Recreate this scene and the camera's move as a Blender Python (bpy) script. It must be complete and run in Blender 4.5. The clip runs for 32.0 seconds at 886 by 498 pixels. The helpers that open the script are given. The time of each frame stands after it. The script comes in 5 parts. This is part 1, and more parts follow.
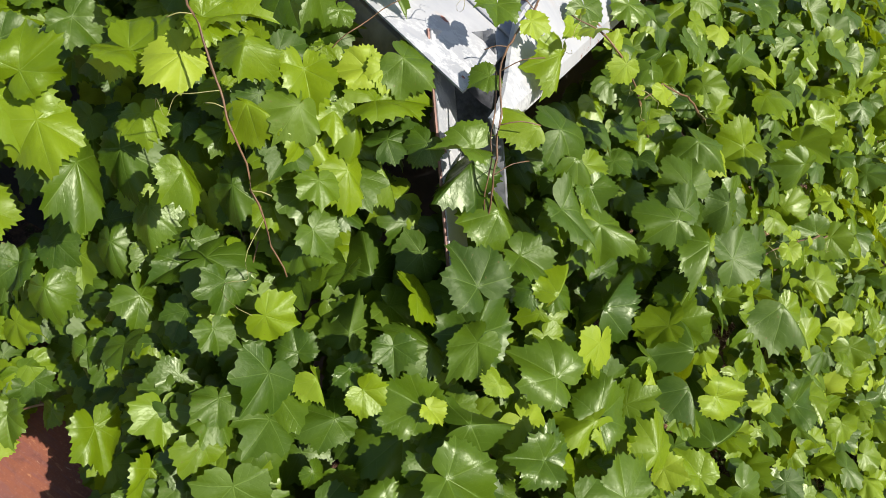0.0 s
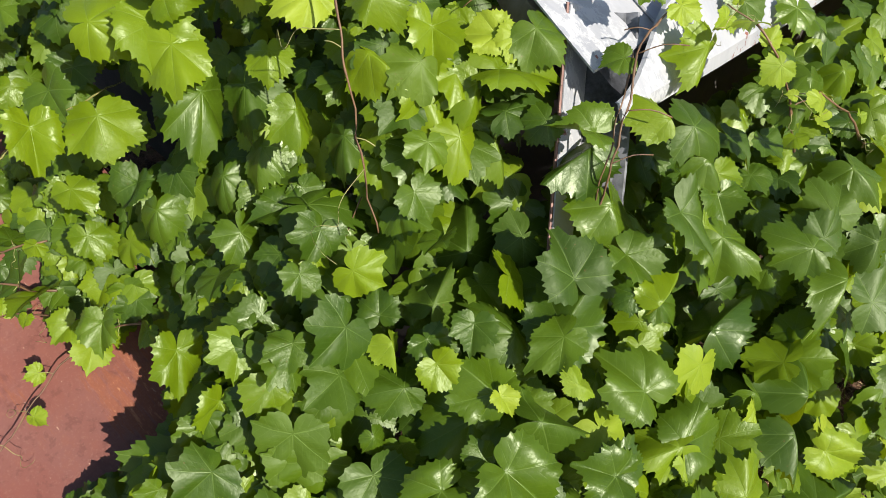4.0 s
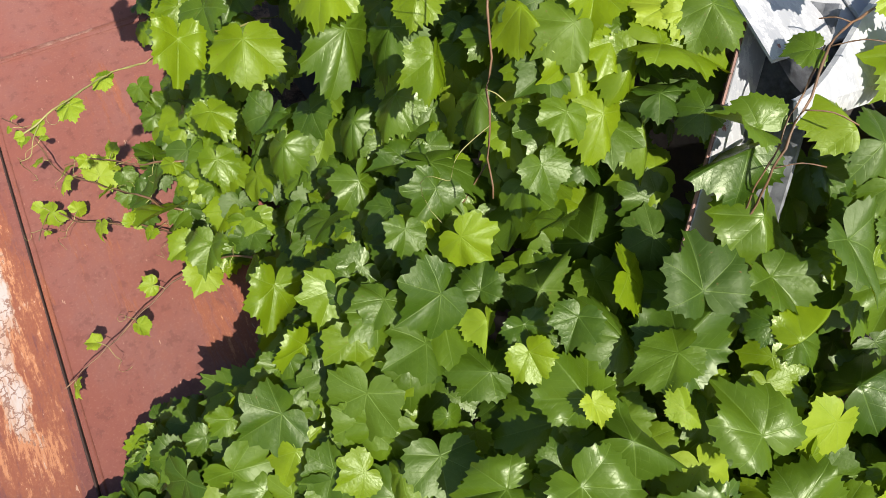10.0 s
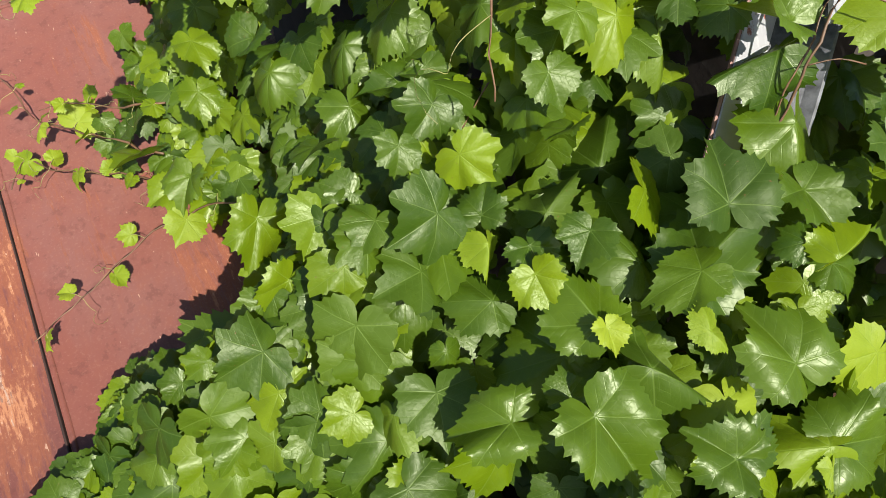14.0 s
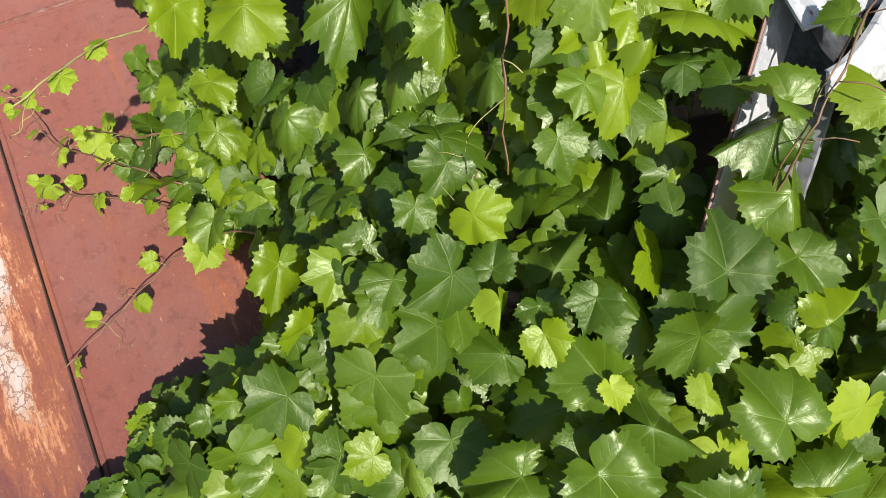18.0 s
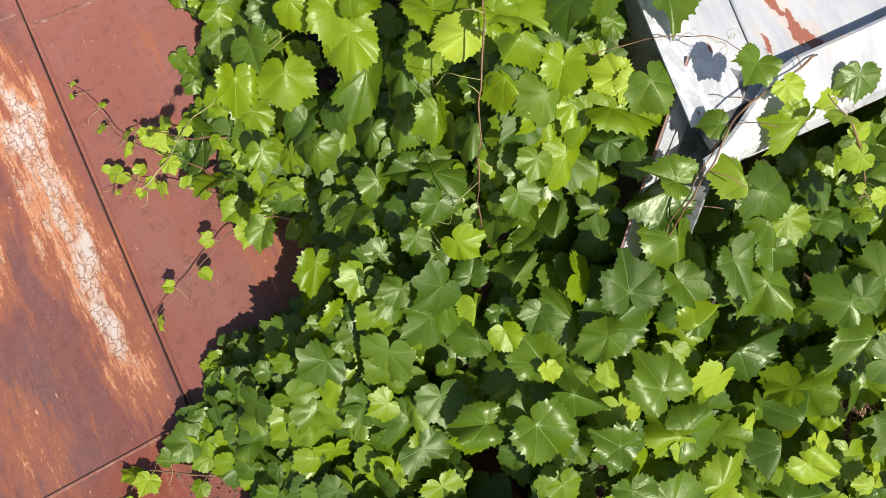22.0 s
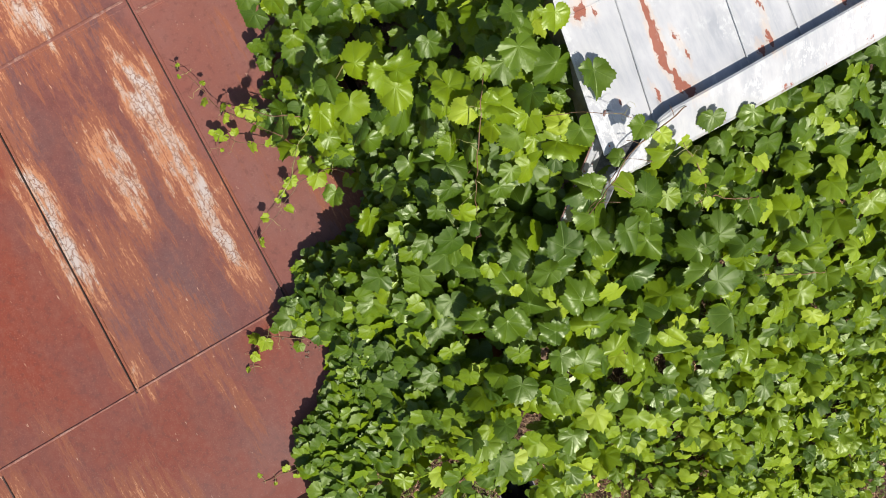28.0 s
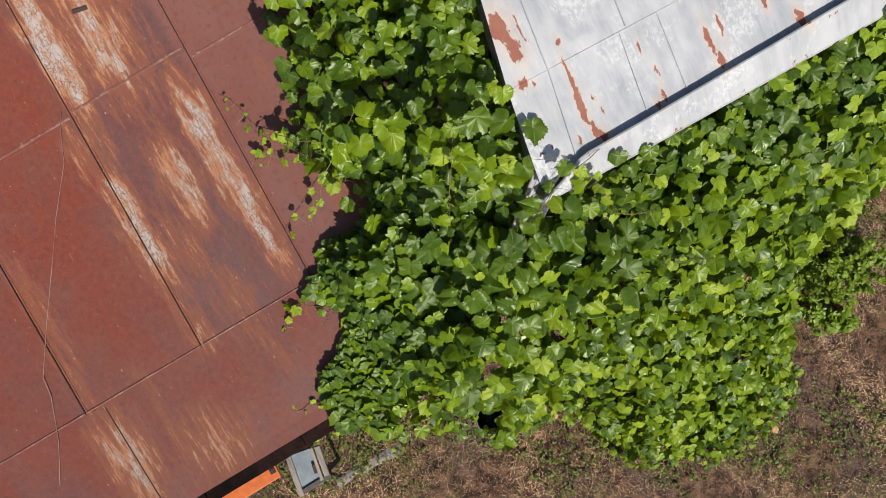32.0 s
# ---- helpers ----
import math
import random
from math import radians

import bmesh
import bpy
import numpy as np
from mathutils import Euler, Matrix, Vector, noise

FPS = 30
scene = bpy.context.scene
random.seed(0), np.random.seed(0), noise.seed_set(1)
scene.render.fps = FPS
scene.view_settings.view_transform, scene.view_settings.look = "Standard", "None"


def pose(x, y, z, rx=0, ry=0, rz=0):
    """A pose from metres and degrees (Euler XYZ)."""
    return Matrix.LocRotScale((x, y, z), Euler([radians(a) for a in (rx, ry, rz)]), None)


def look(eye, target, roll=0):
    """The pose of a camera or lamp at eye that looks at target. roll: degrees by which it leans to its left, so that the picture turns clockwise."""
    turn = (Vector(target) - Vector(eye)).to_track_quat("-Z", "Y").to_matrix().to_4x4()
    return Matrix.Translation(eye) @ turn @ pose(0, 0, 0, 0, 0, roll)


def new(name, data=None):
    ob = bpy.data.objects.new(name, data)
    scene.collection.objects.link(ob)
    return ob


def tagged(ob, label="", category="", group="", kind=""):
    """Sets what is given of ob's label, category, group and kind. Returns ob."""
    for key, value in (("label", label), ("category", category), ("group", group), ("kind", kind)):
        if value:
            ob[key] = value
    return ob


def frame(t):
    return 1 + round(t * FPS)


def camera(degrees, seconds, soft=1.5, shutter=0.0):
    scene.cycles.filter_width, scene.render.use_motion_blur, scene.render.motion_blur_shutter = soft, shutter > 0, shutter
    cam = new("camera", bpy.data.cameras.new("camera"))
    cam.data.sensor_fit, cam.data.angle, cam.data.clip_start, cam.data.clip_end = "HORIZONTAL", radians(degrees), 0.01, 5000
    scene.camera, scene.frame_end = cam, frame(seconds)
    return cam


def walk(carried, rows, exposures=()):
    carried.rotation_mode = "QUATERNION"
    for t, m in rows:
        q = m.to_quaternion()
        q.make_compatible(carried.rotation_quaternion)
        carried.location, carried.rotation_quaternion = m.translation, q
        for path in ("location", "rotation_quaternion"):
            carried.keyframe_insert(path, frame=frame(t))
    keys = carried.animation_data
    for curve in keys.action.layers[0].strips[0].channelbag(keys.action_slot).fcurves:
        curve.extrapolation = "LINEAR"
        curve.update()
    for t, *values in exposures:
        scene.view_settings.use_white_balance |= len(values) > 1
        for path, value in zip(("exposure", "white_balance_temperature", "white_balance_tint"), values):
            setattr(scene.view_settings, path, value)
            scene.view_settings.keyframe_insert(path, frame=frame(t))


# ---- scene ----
cam = camera(62.6, 32.0, soft=0.8)
PATH = [
    (0, (0.768, 0.916, 3.392), (0.111, 2.057, 1.886), 1.47),
    (0.5, (0.769, 0.914, 3.391), (0.078, 2.048, 1.894), 1.30),
    (1, (0.769, 0.908, 3.394), (0.049, 2.029, 1.903), 1.35),
    (1.5, (0.769, 0.898, 3.398), (0.013, 2.008, 1.916), 1.42),
    (2, (0.751, 0.909, 3.391), (-0.033, 1.980, 1.895), 1.26),
    (2.5, (0.759, 0.922, 3.364), (-0.072, 1.958, 1.869), 1.08),
    (3, (0.786, 0.931, 3.359), (-0.078, 1.938, 1.863), 0.91),
    (3.5, (0.792, 0.937, 3.352), (-0.101, 1.915, 1.854), 0.63),
    (5.5, (0.828, 0.958, 3.143), (-0.185, 1.823, 1.651), -0.95),
    (6, (0.826, 0.965, 3.105), (-0.207, 1.807, 1.614), -0.93),
    (6.5, (0.817, 0.962, 3.071), (-0.244, 1.778, 1.585), -1.02),
    (7, (0.807, 0.959, 3.054), (-0.274, 1.747, 1.568), -1.11),
    (7.5, (0.808, 0.969, 3.050), (-0.297, 1.732, 1.568), -1.10),
    (8, (0.806, 0.977, 3.049), (-0.318, 1.711, 1.566), -1.20),
    (8.5, (0.793, 0.995, 3.063), (-0.343, 1.692, 1.572), -1.34),
    (9, (0.789, 0.998, 3.095), (-0.361, 1.678, 1.607), -1.23),
    (9.5, (0.794, 0.992, 3.156), (-0.368, 1.653, 1.668), -1.06),
    (10, (0.805, 0.988, 3.217), (-0.355, 1.646, 1.726), -1.05),
    (10.5, (0.820, 0.991, 3.242), (-0.335, 1.644, 1.745), -1.17),
    (11, (0.850, 0.979, 3.230), (-0.316, 1.640, 1.745), -0.91),
    (11.5, (0.871, 0.986, 3.220), (-0.293, 1.647, 1.735), -0.96),
    (12, (0.884, 0.986, 3.191), (-0.278, 1.647, 1.704), -1.08),
    (12.5, (0.880, 0.989, 3.156), (-0.286, 1.650, 1.671), -1.16),
    (13, (0.852, 0.990, 3.119), (-0.314, 1.650, 1.634), -1.17),
    (13.5, (0.841, 0.985, 3.084), (-0.331, 1.649, 1.606), -1.12),
    (15.5, (0.780, 0.971, 3.023), (-0.397, 1.632, 1.548), -1.17),
    (16, (0.777, 0.978, 3.066), (-0.393, 1.637, 1.584), -1.17),
    (16.5, (0.777, 0.993, 3.105), (-0.394, 1.651, 1.623), -1.22),
    (17, (0.784, 0.993, 3.122), (-0.379, 1.647, 1.632), -1.21),
    (17.5, (0.779, 0.986, 3.147), (-0.363, 1.630, 1.637), -1.11),
    (18, (0.763, 0.994, 3.192), (-0.343, 1.618, 1.647), -1.12),
    (18.5, (0.757, 0.996, 3.256), (-0.310, 1.602, 1.677), -1.00),
    (19, (0.781, 0.979, 3.319), (-0.260, 1.573, 1.718), -0.77),
    (19.5, (0.796, 0.983, 3.398), (-0.220, 1.559, 1.774), -0.76),
    (20, (0.808, 0.983, 3.475), (-0.176, 1.544, 1.826), -0.57),
    (20.5, (0.813, 0.980, 3.545), (-0.132, 1.526, 1.869), -0.37),
    (21, (0.811, 0.981, 3.602), (-0.101, 1.509, 1.902), -0.31),
    (21.5, (0.798, 0.994, 3.659), (-0.077, 1.500, 1.933), -0.35),
    (22, (0.787, 0.988, 3.712), (-0.051, 1.474, 1.963), -0.26),
    (22.5, (0.782, 0.986, 3.776), (-0.016, 1.456, 2.004), 0.14),
    (23, (0.773, 0.988, 3.844), (0.007, 1.435, 2.051), -0.14),
    (23.5, (0.753, 0.977, 3.918), (0.027, 1.410, 2.105), 0.42),
    (24, (0.743, 0.967, 3.992), (0.062, 1.385, 2.159), 0.98),
    (24.5, (0.740, 0.954, 4.075), (0.100, 1.347, 2.222), 0.95),
    (25, (0.723, 0.943, 4.162), (0.120, 1.319, 2.292), 1.32),
    (25.5, (0.727, 0.944, 4.266), (0.160, 1.301, 2.381), 1.56),
    (27.5, (0.678, 0.955, 4.661), (0.258, 1.234, 2.726), 2.86),
    (28, (0.701, 0.953, 4.762), (0.315, 1.213, 2.817), 3.25),
    (28.5, (0.726, 0.954, 4.853), (0.377, 1.195, 2.899), 3.74),
    (29, (0.736, 0.947, 4.953), (0.420, 1.168, 2.990), 4.17),
    (29.5, (0.741, 0.948, 5.064), (0.460, 1.150, 3.094), 4.88),
    (30, (0.746, 0.951, 5.181), (0.498, 1.136, 3.205), 5.86),
    (30.5, (0.742, 0.976, 5.313), (0.498, 1.157, 3.336), 5.86),
    (31, (0.724, 0.989, 5.454), (0.481, 1.169, 3.477), 5.84),
    (31.5, (0.700, 1.002, 5.600), (0.457, 1.183, 3.623), 5.92),
    (32, (0.689, 1.021, 5.752), (0.445, 1.203, 3.775), 6.06),
]
walk(cam, [(t, look(eye, target, roll)) for t, eye, target, roll in PATH],
     [(0.0, 0.74), (9.0, 0.84), (16.0, 0.86), (20.0, 0.86), (25.0, 0.74), (30.0, 0.52), (32.0, 0.34)])

# ---- daylight: a clear sky and one sun
SUN_WAY = Vector((0.759, -0.048, 0.650)).normalized()
world = bpy.data.worlds.new("world")
scene.world = world
world.use_nodes = True
wn = world.node_tree.nodes
sky = wn.new("ShaderNodeTexSky")
sky.sky_type = "NISHITA"
sky.sun_disc = False
sky.sun_elevation = math.asin(SUN_WAY.z)
sky.sun_rotation = math.atan2(SUN_WAY.x, SUN_WAY.y)
world.node_tree.links.new(sky.outputs[0], wn["Background"].inputs[0])
wn["Background"].inputs[1].default_value = 0.09
sun = new("sun", bpy.data.lights.new("sun", "SUN"))
sun.data.energy, sun.data.angle, sun.data.color = 4.7, radians(0.53), (1.0, 0.95, 0.865)
sun.matrix_world = look(SUN_WAY * 30, (0, 0, 0))


# ---- small tools
def part(name, bm, material, parent, label="", smooth=False):
    me = bpy.data.meshes.new(name)
    bm.to_mesh(me)
    bm.free()
    if smooth:
        me.polygons.foreach_set("use_smooth", [True] * len(me.polygons))
    me.materials.append(material)
    ob = new(name, me)
    ob.parent = parent
    if label:
        tagged(ob, label)
    return ob


def thing(name, label, category, group="", kind="", at=(0, 0, 0)):
    ob = new(name)
    ob.location = at
    ob.empty_display_size = 0.05
    return tagged(ob, label, category, group, kind)


def add_box(bm, lo, hi, m=None, bevel=0.0):
    c = [(lo[i] + hi[i]) / 2 for i in range(3)]
    s = [hi[i] - lo[i] for i in range(3)]
    got = bmesh.ops.create_cube(bm, size=1.0, matrix=(m or Matrix()) @ Matrix.Translation(c) @ Matrix.Diagonal((*s, 1)))
    if bevel:
        edges = {e for v in got["verts"] for e in v.link_edges}
        bmesh.ops.bevel(bm, geom=list(edges), offset=bevel, segments=2, profile=0.6, affect="EDGES")


def add_tube(bm, points, radii, sides=6):
    """A tapered tube along a line of points."""
    points = [Vector(p) for p in points]
    rings = []
    for i, p in enumerate(points):
        way = (points[min(i + 1, len(points) - 1)] - points[max(i - 1, 0)]).normalized()
        a = way.orthogonal().normalized()
        b = way.cross(a)
        r = radii[i] if hasattr(radii, "__len__") else radii
        rings.append([bm.verts.new(p + r * (math.cos(k * math.tau / sides) * a + math.sin(k * math.tau / sides) * b)) for k in range(sides)])
    for one, two in zip(rings, rings[1:]):
        near = min(range(sides), key=lambda s: (one[0].co - two[s].co).length)
        for k in range(sides):
            bm.faces.new((one[k], one[(k + 1) % sides], two[(k + 1 + near) % sides], two[(k + near) % sides]))
    bm.faces.new(rings[0][::-1])
    bm.faces.new(rings[-1])


def smoothstep(x):
    x = min(max(x, 0.0), 1.0)
    return x * x * (3 - 2 * x)


class Nodes:
    """Short words for building a node material."""

    def __init__(self, name):
        self.m = bpy.data.materials.new(name)
        self.m.use_nodes = True
        self.t = self.m.node_tree
        self.out = self.t.nodes["Material Output"]
        self.bsdf = self.t.nodes["Principled BSDF"]

    def put(self, socket, value):
        if isinstance(value, bpy.types.NodeSocket):
            self.t.links.new(value, socket)
        elif value is not None:
            if hasattr(socket.default_value, "__len__") and len(socket.default_value) == 4 and len(value) == 3:
                value = (*value, 1)
            socket.default_value = value

    def node(self, kind, out=0, **inputs):
        n = self.t.nodes.new("ShaderNode" + kind)
        for key, value in inputs.items():
            if key == "p_operation":
                n.operation = value
            elif key == "p_use_clamp":
                n.use_clamp = value
            elif key == "p_interpolation_type":
                n.interpolation_type = value
            elif key == "p_feature":
                n.feature = value
            elif key == "p_normalize":
                n.normalize = value
            elif key.startswith("i") and key[1:].isdigit():
                self.put(n.inputs[int(key[1:])], value)
            else:
                self.put(n.inputs[key], value)
        return n.outputs[out]

    def math(self, op, a, b=None, c=None, clamp=False):
        return self.node("Math", p_operation=op, p_use_clamp=clamp, i0=a, i1=b, i2=c)

    def step(self, value, lo, hi, a=0.0, b=1.0):
        return self.node("MapRange", p_interpolation_type="SMOOTHSTEP", i0=value, i1=lo, i2=hi, i3=a, i4=b)

    def mix(self, fac, a, b, blend="MIX"):
        n = self.t.nodes.new("ShaderNodeMix")
        n.data_type, n.blend_type = "RGBA", blend
        self.put(n.inputs[0], fac)
        self.put(n.inputs[6], a)
        self.put(n.inputs[7], b)
        return n.outputs[2]

    def noise(self, vector, scale, detail=4.0, rough=0.55, out=0, distort=0.0):
        return self.node("TexNoise", out, Vector=vector, Scale=scale, Detail=detail, Roughness=rough, Distortion=distort)

    def coord(self, which="Object"):
        n = self.t.nodes.new("ShaderNodeTexCoord")
        return n.outputs[which]

    def scaled(self, vector, x, y, z, loc=(0, 0, 0)):
        return self.node("Mapping", Vector=vector, Scale=(x, y, z), Location=loc)

    def split(self, vector):
        n = self.t.nodes.new("ShaderNodeSeparateXYZ")
        self.put(n.inputs[0], vector)
        return n.outputs

    def bump(self, height, strength=0.3, distance=0.01, normal=None):
        return self.node("Bump", Height=height, Strength=strength, Distance=distance, Normal=normal)

    def done(self, color=None, rough=None, normal=None, metal=None, spec=None):
        for key, value in (("Base Color", color), ("Roughness", rough), ("Normal", normal), ("Metallic", metal), ("Specular IOR Level", spec)):
            if value is not None:
                self.put(self.bsdf.inputs[key], value)
        return self.m


# ---- the plan: x runs down the slopes to the yard, y along the eaves, the ground lies at zero
def rust_z(x, y):
    return 1.795 - 0.1855 * x + 0.032 * y


def white_z(x, y):
    return 2.905 - 0.42 * x - 0.09 * y


# ---- materials
def leaf_material(name, deep, light, gloss=0.36, thin=0.30):
    """A vine leaf: colour that varies from leaf to leaf, pale veins from the stalk, a puckered glossy blade that lets light through."""
    n = Nodes(name)
    flat = n.node("UVMap")
    uv = n.split(flat)
    u = n.math("SUBTRACT", uv[0], 0.5)
    v = n.math("SUBTRACT", uv[1], 0.5)
    au = n.math("ABSOLUTE", u)
    r = n.math("SQRT", n.math("ADD", n.math("MULTIPLY", u, u), n.math("MULTIPLY", v, v)))
    veins, pucker = None, None
    for angle in (0.0, 50.0, 104.0):
        s, c = math.sin(radians(angle)), math.cos(radians(angle))
        off = n.math("ABSOLUTE", n.math("SUBTRACT", n.math("MULTIPLY", au, c), n.math("MULTIPLY", v, s)))
        along = n.math("ADD", n.math("MULTIPLY", au, s), n.math("MULTIPLY", v, c))
        width = n.math("MULTIPLY_ADD", r, -0.007, 0.006)
        line = n.math("MULTIPLY", n.step(n.math("DIVIDE", off, width), 0.4, 1.6, 1.0, 0.0), n.step(along, 0.0, 0.02))
        phase = n.math("MULTIPLY", n.math("SUBTRACT", along, n.math("MULTIPLY", off, 0.85)), 12.0)
        saw = n.math("ABSOLUTE", n.math("SUBTRACT", n.math("FRACT", phase), 0.5))
        inside_lobe = n.math("MULTIPLY", n.step(off, 0.09, 0.14, 1.0, 0.0), n.step(along, 0.03, 0.07))
        side = n.math("MULTIPLY", n.step(saw, 0.0, 0.06, 0.45, 0.0), inside_lobe)
        swell = n.math("MULTIPLY", n.math("MULTIPLY", saw, inside_lobe), 0.11)
        both = n.math("MAXIMUM", line, side)
        veins = both if veins is None else n.math("MAXIMUM", veins, both)
        pucker = swell if pucker is None else n.math("MAXIMUM", pucker, swell)
    mixr = n.math("FRACT", n.math("ADD", n.node("ObjectInfo", 5), n.node("NewGeometry", 8)))
    mixr2 = n.math("FRACT", n.math("MULTIPLY", mixr, 7.31))
    mixr3 = n.math("FRACT", n.math("MULTIPLY", mixr, 17.77))
    blot = n.noise(flat, 4.0, 3.0)
    tone = n.math("ADD", n.math("MULTIPLY", mixr, 0.8), n.math("MULTIPLY", n.math("SUBTRACT", blot, 0.45), 0.9))
    col = n.mix(tone, deep, light)
    col = n.mix(n.math("MULTIPLY", n.step(mixr2, 0.80, 1.0), 0.4), col, (0.20, 0.29, 0.015))
    col = n.mix(n.math("MULTIPLY", veins, 0.20), col, (0.22, 0.32, 0.07))
    spot = n.math("MULTIPLY", n.step(n.noise(flat, 12.0, 2.0), 0.69, 0.74), n.step(mixr3, 0.70, 0.85))
    col = n.mix(n.math("MULTIPLY", spot, 0.7), col, (0.14, 0.07, 0.025))
    fine = n.math("ADD", n.noise(flat, 20.0, 3.0), n.math("MULTIPLY", n.noise(flat, 8.0, 2.0), 1.6))
    height = n.math("ADD", n.math("MULTIPLY", veins, -0.18), n.math("ADD", n.math("MULTIPLY", fine, 0.40), pucker))
    normal = n.bump(height, 0.34, 0.004)
    rough = n.math("ADD", n.math("MULTIPLY_ADD", blot, 0.16, gloss - 0.03), n.math("MULTIPLY", mixr3, 0.12))
    n.bsdf.inputs["Specular Tint"].default_value = (0.92, 1.0, 0.74, 1)
    n.done(col, rough, normal, spec=0.45)
    glow = n.node("BsdfTranslucent", Color=n.mix(0.5, col, (0.38, 0.46, 0.004)), Normal=normal)
    mixed = n.node("MixShader", Fac=thin, i1=n.bsdf.outputs[0], i2=glow)
    n.t.links.new(mixed, n.out.inputs[0])
    return n.m


# Serves mature leaves and shaded ones, whose shade is put into colour.
MATURE_SHADED = leaf_material("mature_shaded_vine_leaf", (0.024, 0.054, 0.003), (0.049, 0.092, 0.004), 0.40, 0.18)
LEAF = leaf_material("vine_leaf", (0.030, 0.065, 0.005), (0.080, 0.136, 0.006), 0.28, 0.27)
# Lighter copy of the leaf green: gloss and sun angle put into colour.
LIT_LEAF = leaf_material("lit_vine_leaf", (0.084, 0.142, 0.003), (0.172, 0.246, 0.006), 0.28, 0.34)
YOUNG = leaf_material("young_vine_leaf", (0.17, 0.25, 0.010), (0.29, 0.365, 0.026), 0.40, 0.34)
WEED = leaf_material("weed_leaf", (0.060, 0.088, 0.016), (0.17, 0.195, 0.042), 0.55, 0.25)


def plain(name, color, rough=0.7, scale=20.0, amount=0.35, metal=0.0, bump=0.2, along=(1, 1, 1)):
    n = Nodes(name)
    o = n.scaled(n.coord(), *along)
    a = n.noise(o, scale, 6.0, 0.62)
    b = n.noise(o, scale * 0.13, 3.0)
    f = n.math("ADD", n.math("MULTIPLY", a, 0.6), n.math("MULTIPLY", b, 0.7))
    dark = tuple(c * (1 - amount) for c in color)
    light = tuple(min(1, c * (1 + amount)) for c in color)
    col = n.mix(n.step(f, 0.4, 0.9), dark, light)
    return n.done(col, n.math("MULTIPLY_ADD", a, 0.25, rough - 0.12), n.bump(a, bump, 0.004), metal)


def rust_paint():
    """Old red-brown roof paint: clouded purple and red, rusting orange in streaks down the slope, flaking to a cracked white primer in long patches."""
    n = Nodes("rusty_red_roof_paint")
    o = n.coord()
    p = n.split(o)
    rnd = n.node("ObjectInfo", 5)
    drift = n.noise(n.scaled(o, 1.0, 1.6, 1.0), 2.6, 4.0, 0.6)
    streak = n.noise(n.scaled(o, 2.2, 24.0, 1.0), 1.6, 6.0, 0.65)
    grain = n.noise(o, 170.0, 3.0, 0.6)
    cloud = n.noise(n.scaled(o, 1.0, 2.0, 1.0), 2.3, 5.0, 0.62)
    mottle = n.noise(o, 34.0, 5.0, 0.65)
    col = n.mix(n.step(cloud, 0.36, 0.64), (0.176, 0.036, 0.018), (0.160, 0.045, 0.028))
    bleached = n.math("MULTIPLY", n.step(p[1], -0.02, 0.06), n.step(p[0], 0.03, -0.03))
    dull = n.math("MULTIPLY_ADD", bleached, 0.62, n.math("MULTIPLY", n.step(drift, 0.44, 0.66), 0.32), clamp=True)
    col = n.mix(dull, col, n.mix(n.step(p[1], 0.66, 0.72), (0.112, 0.052, 0.049), (0.180, 0.076, 0.062)))
    col = n.mix(n.math("MULTIPLY", n.math("SUBTRACT", rnd, 0.35), 0.18, clamp=True), col, (0.12, 0.036, 0.026))
    col = n.mix(n.math("MULTIPLY", n.step(mottle, 0.50, 0.68), 0.36), col, (0.195, 0.070, 0.047))
    col = n.mix(n.math("MULTIPLY", n.step(mottle, 0.36, 0.48, 1.0, 0.0), 0.35), col, (0.088, 0.030, 0.024))
    warp = n.math("MULTIPLY_ADD", n.noise(n.scaled(o, 2.0, 7.0, 1.0, (3.1, 0, 0)), 2.0, 6.0, 0.65), 0.18, -0.09)
    warp_x = n.math("MULTIPLY_ADD", n.noise(n.scaled(o, 1.0, 5.0, 1.0), 5.0, 5.0, 0.6), 0.50, -0.25)
    wy, wx = n.math("ADD", p[1], warp), n.math("ADD", p[0], warp_x)
    worn = None
    for cx, cy, rx, ry, power in ((-0.74, 0.60, 0.62, 0.085, 1.0), (-0.98, 0.60, 0.30, 0.09, 1.05), (-0.42, 0.59, 0.34, 0.07, 1.05), (-0.72, 0.04, 0.40, 0.075, 1.05), (-0.80, 0.36, 0.30, 0.10, 0.92),
                                  (-1.72, 0.12, 0.44, 0.085, 1.1), (-1.65, 0.37, 0.40, 0.16, 0.92), (-1.95, 0.60, 0.30, 0.07, 0.8), (-0.50, 0.20, 0.24, 0.12, 0.62), (-1.22, 0.06, 0.20, 0.10, 0.68), (-0.12, 0.30, 0.26, 0.14, 0.58),
                                  (-0.3, 0.03, 0.34, 0.08, 0.60), (-0.05, 0.03, 0.10, 0.07, 0.75), (-1.18, -0.04, 0.16, 0.06, 0.70), (0.33, -0.62, 0.30, 0.13, 0.92), (0.48, -0.2, 0.22, 0.20, 0.80), (0.20, 0.32, 0.22, 0.05, 0.62),
                                  (-0.2, 1.09, 0.24, 0.09, 0.66), (-0.75, 0.98, 0.20, 0.05, 0.42), (-0.55, 0.84, 0.20, 0.07, 0.40), (-1.1, 1.0, 0.16, 0.10, 0.38), (-0.6, -0.62, 0.40, 0.07, 0.6), (-0.2, -0.66, 0.3, 0.06, 0.6), (0.1, -0.35, 0.3, 0.05, 0.5)):
        dx = n.math("MULTIPLY", n.math("SUBTRACT", wx, cx), 1 / rx)
        dy = n.math("MULTIPLY", n.math("SUBTRACT", wy, cy), 1 / ry)
        d = n.math("SQRT", n.math("ADD", n.math("MULTIPLY", dx, dx), n.math("MULTIPLY", dy, dy)))
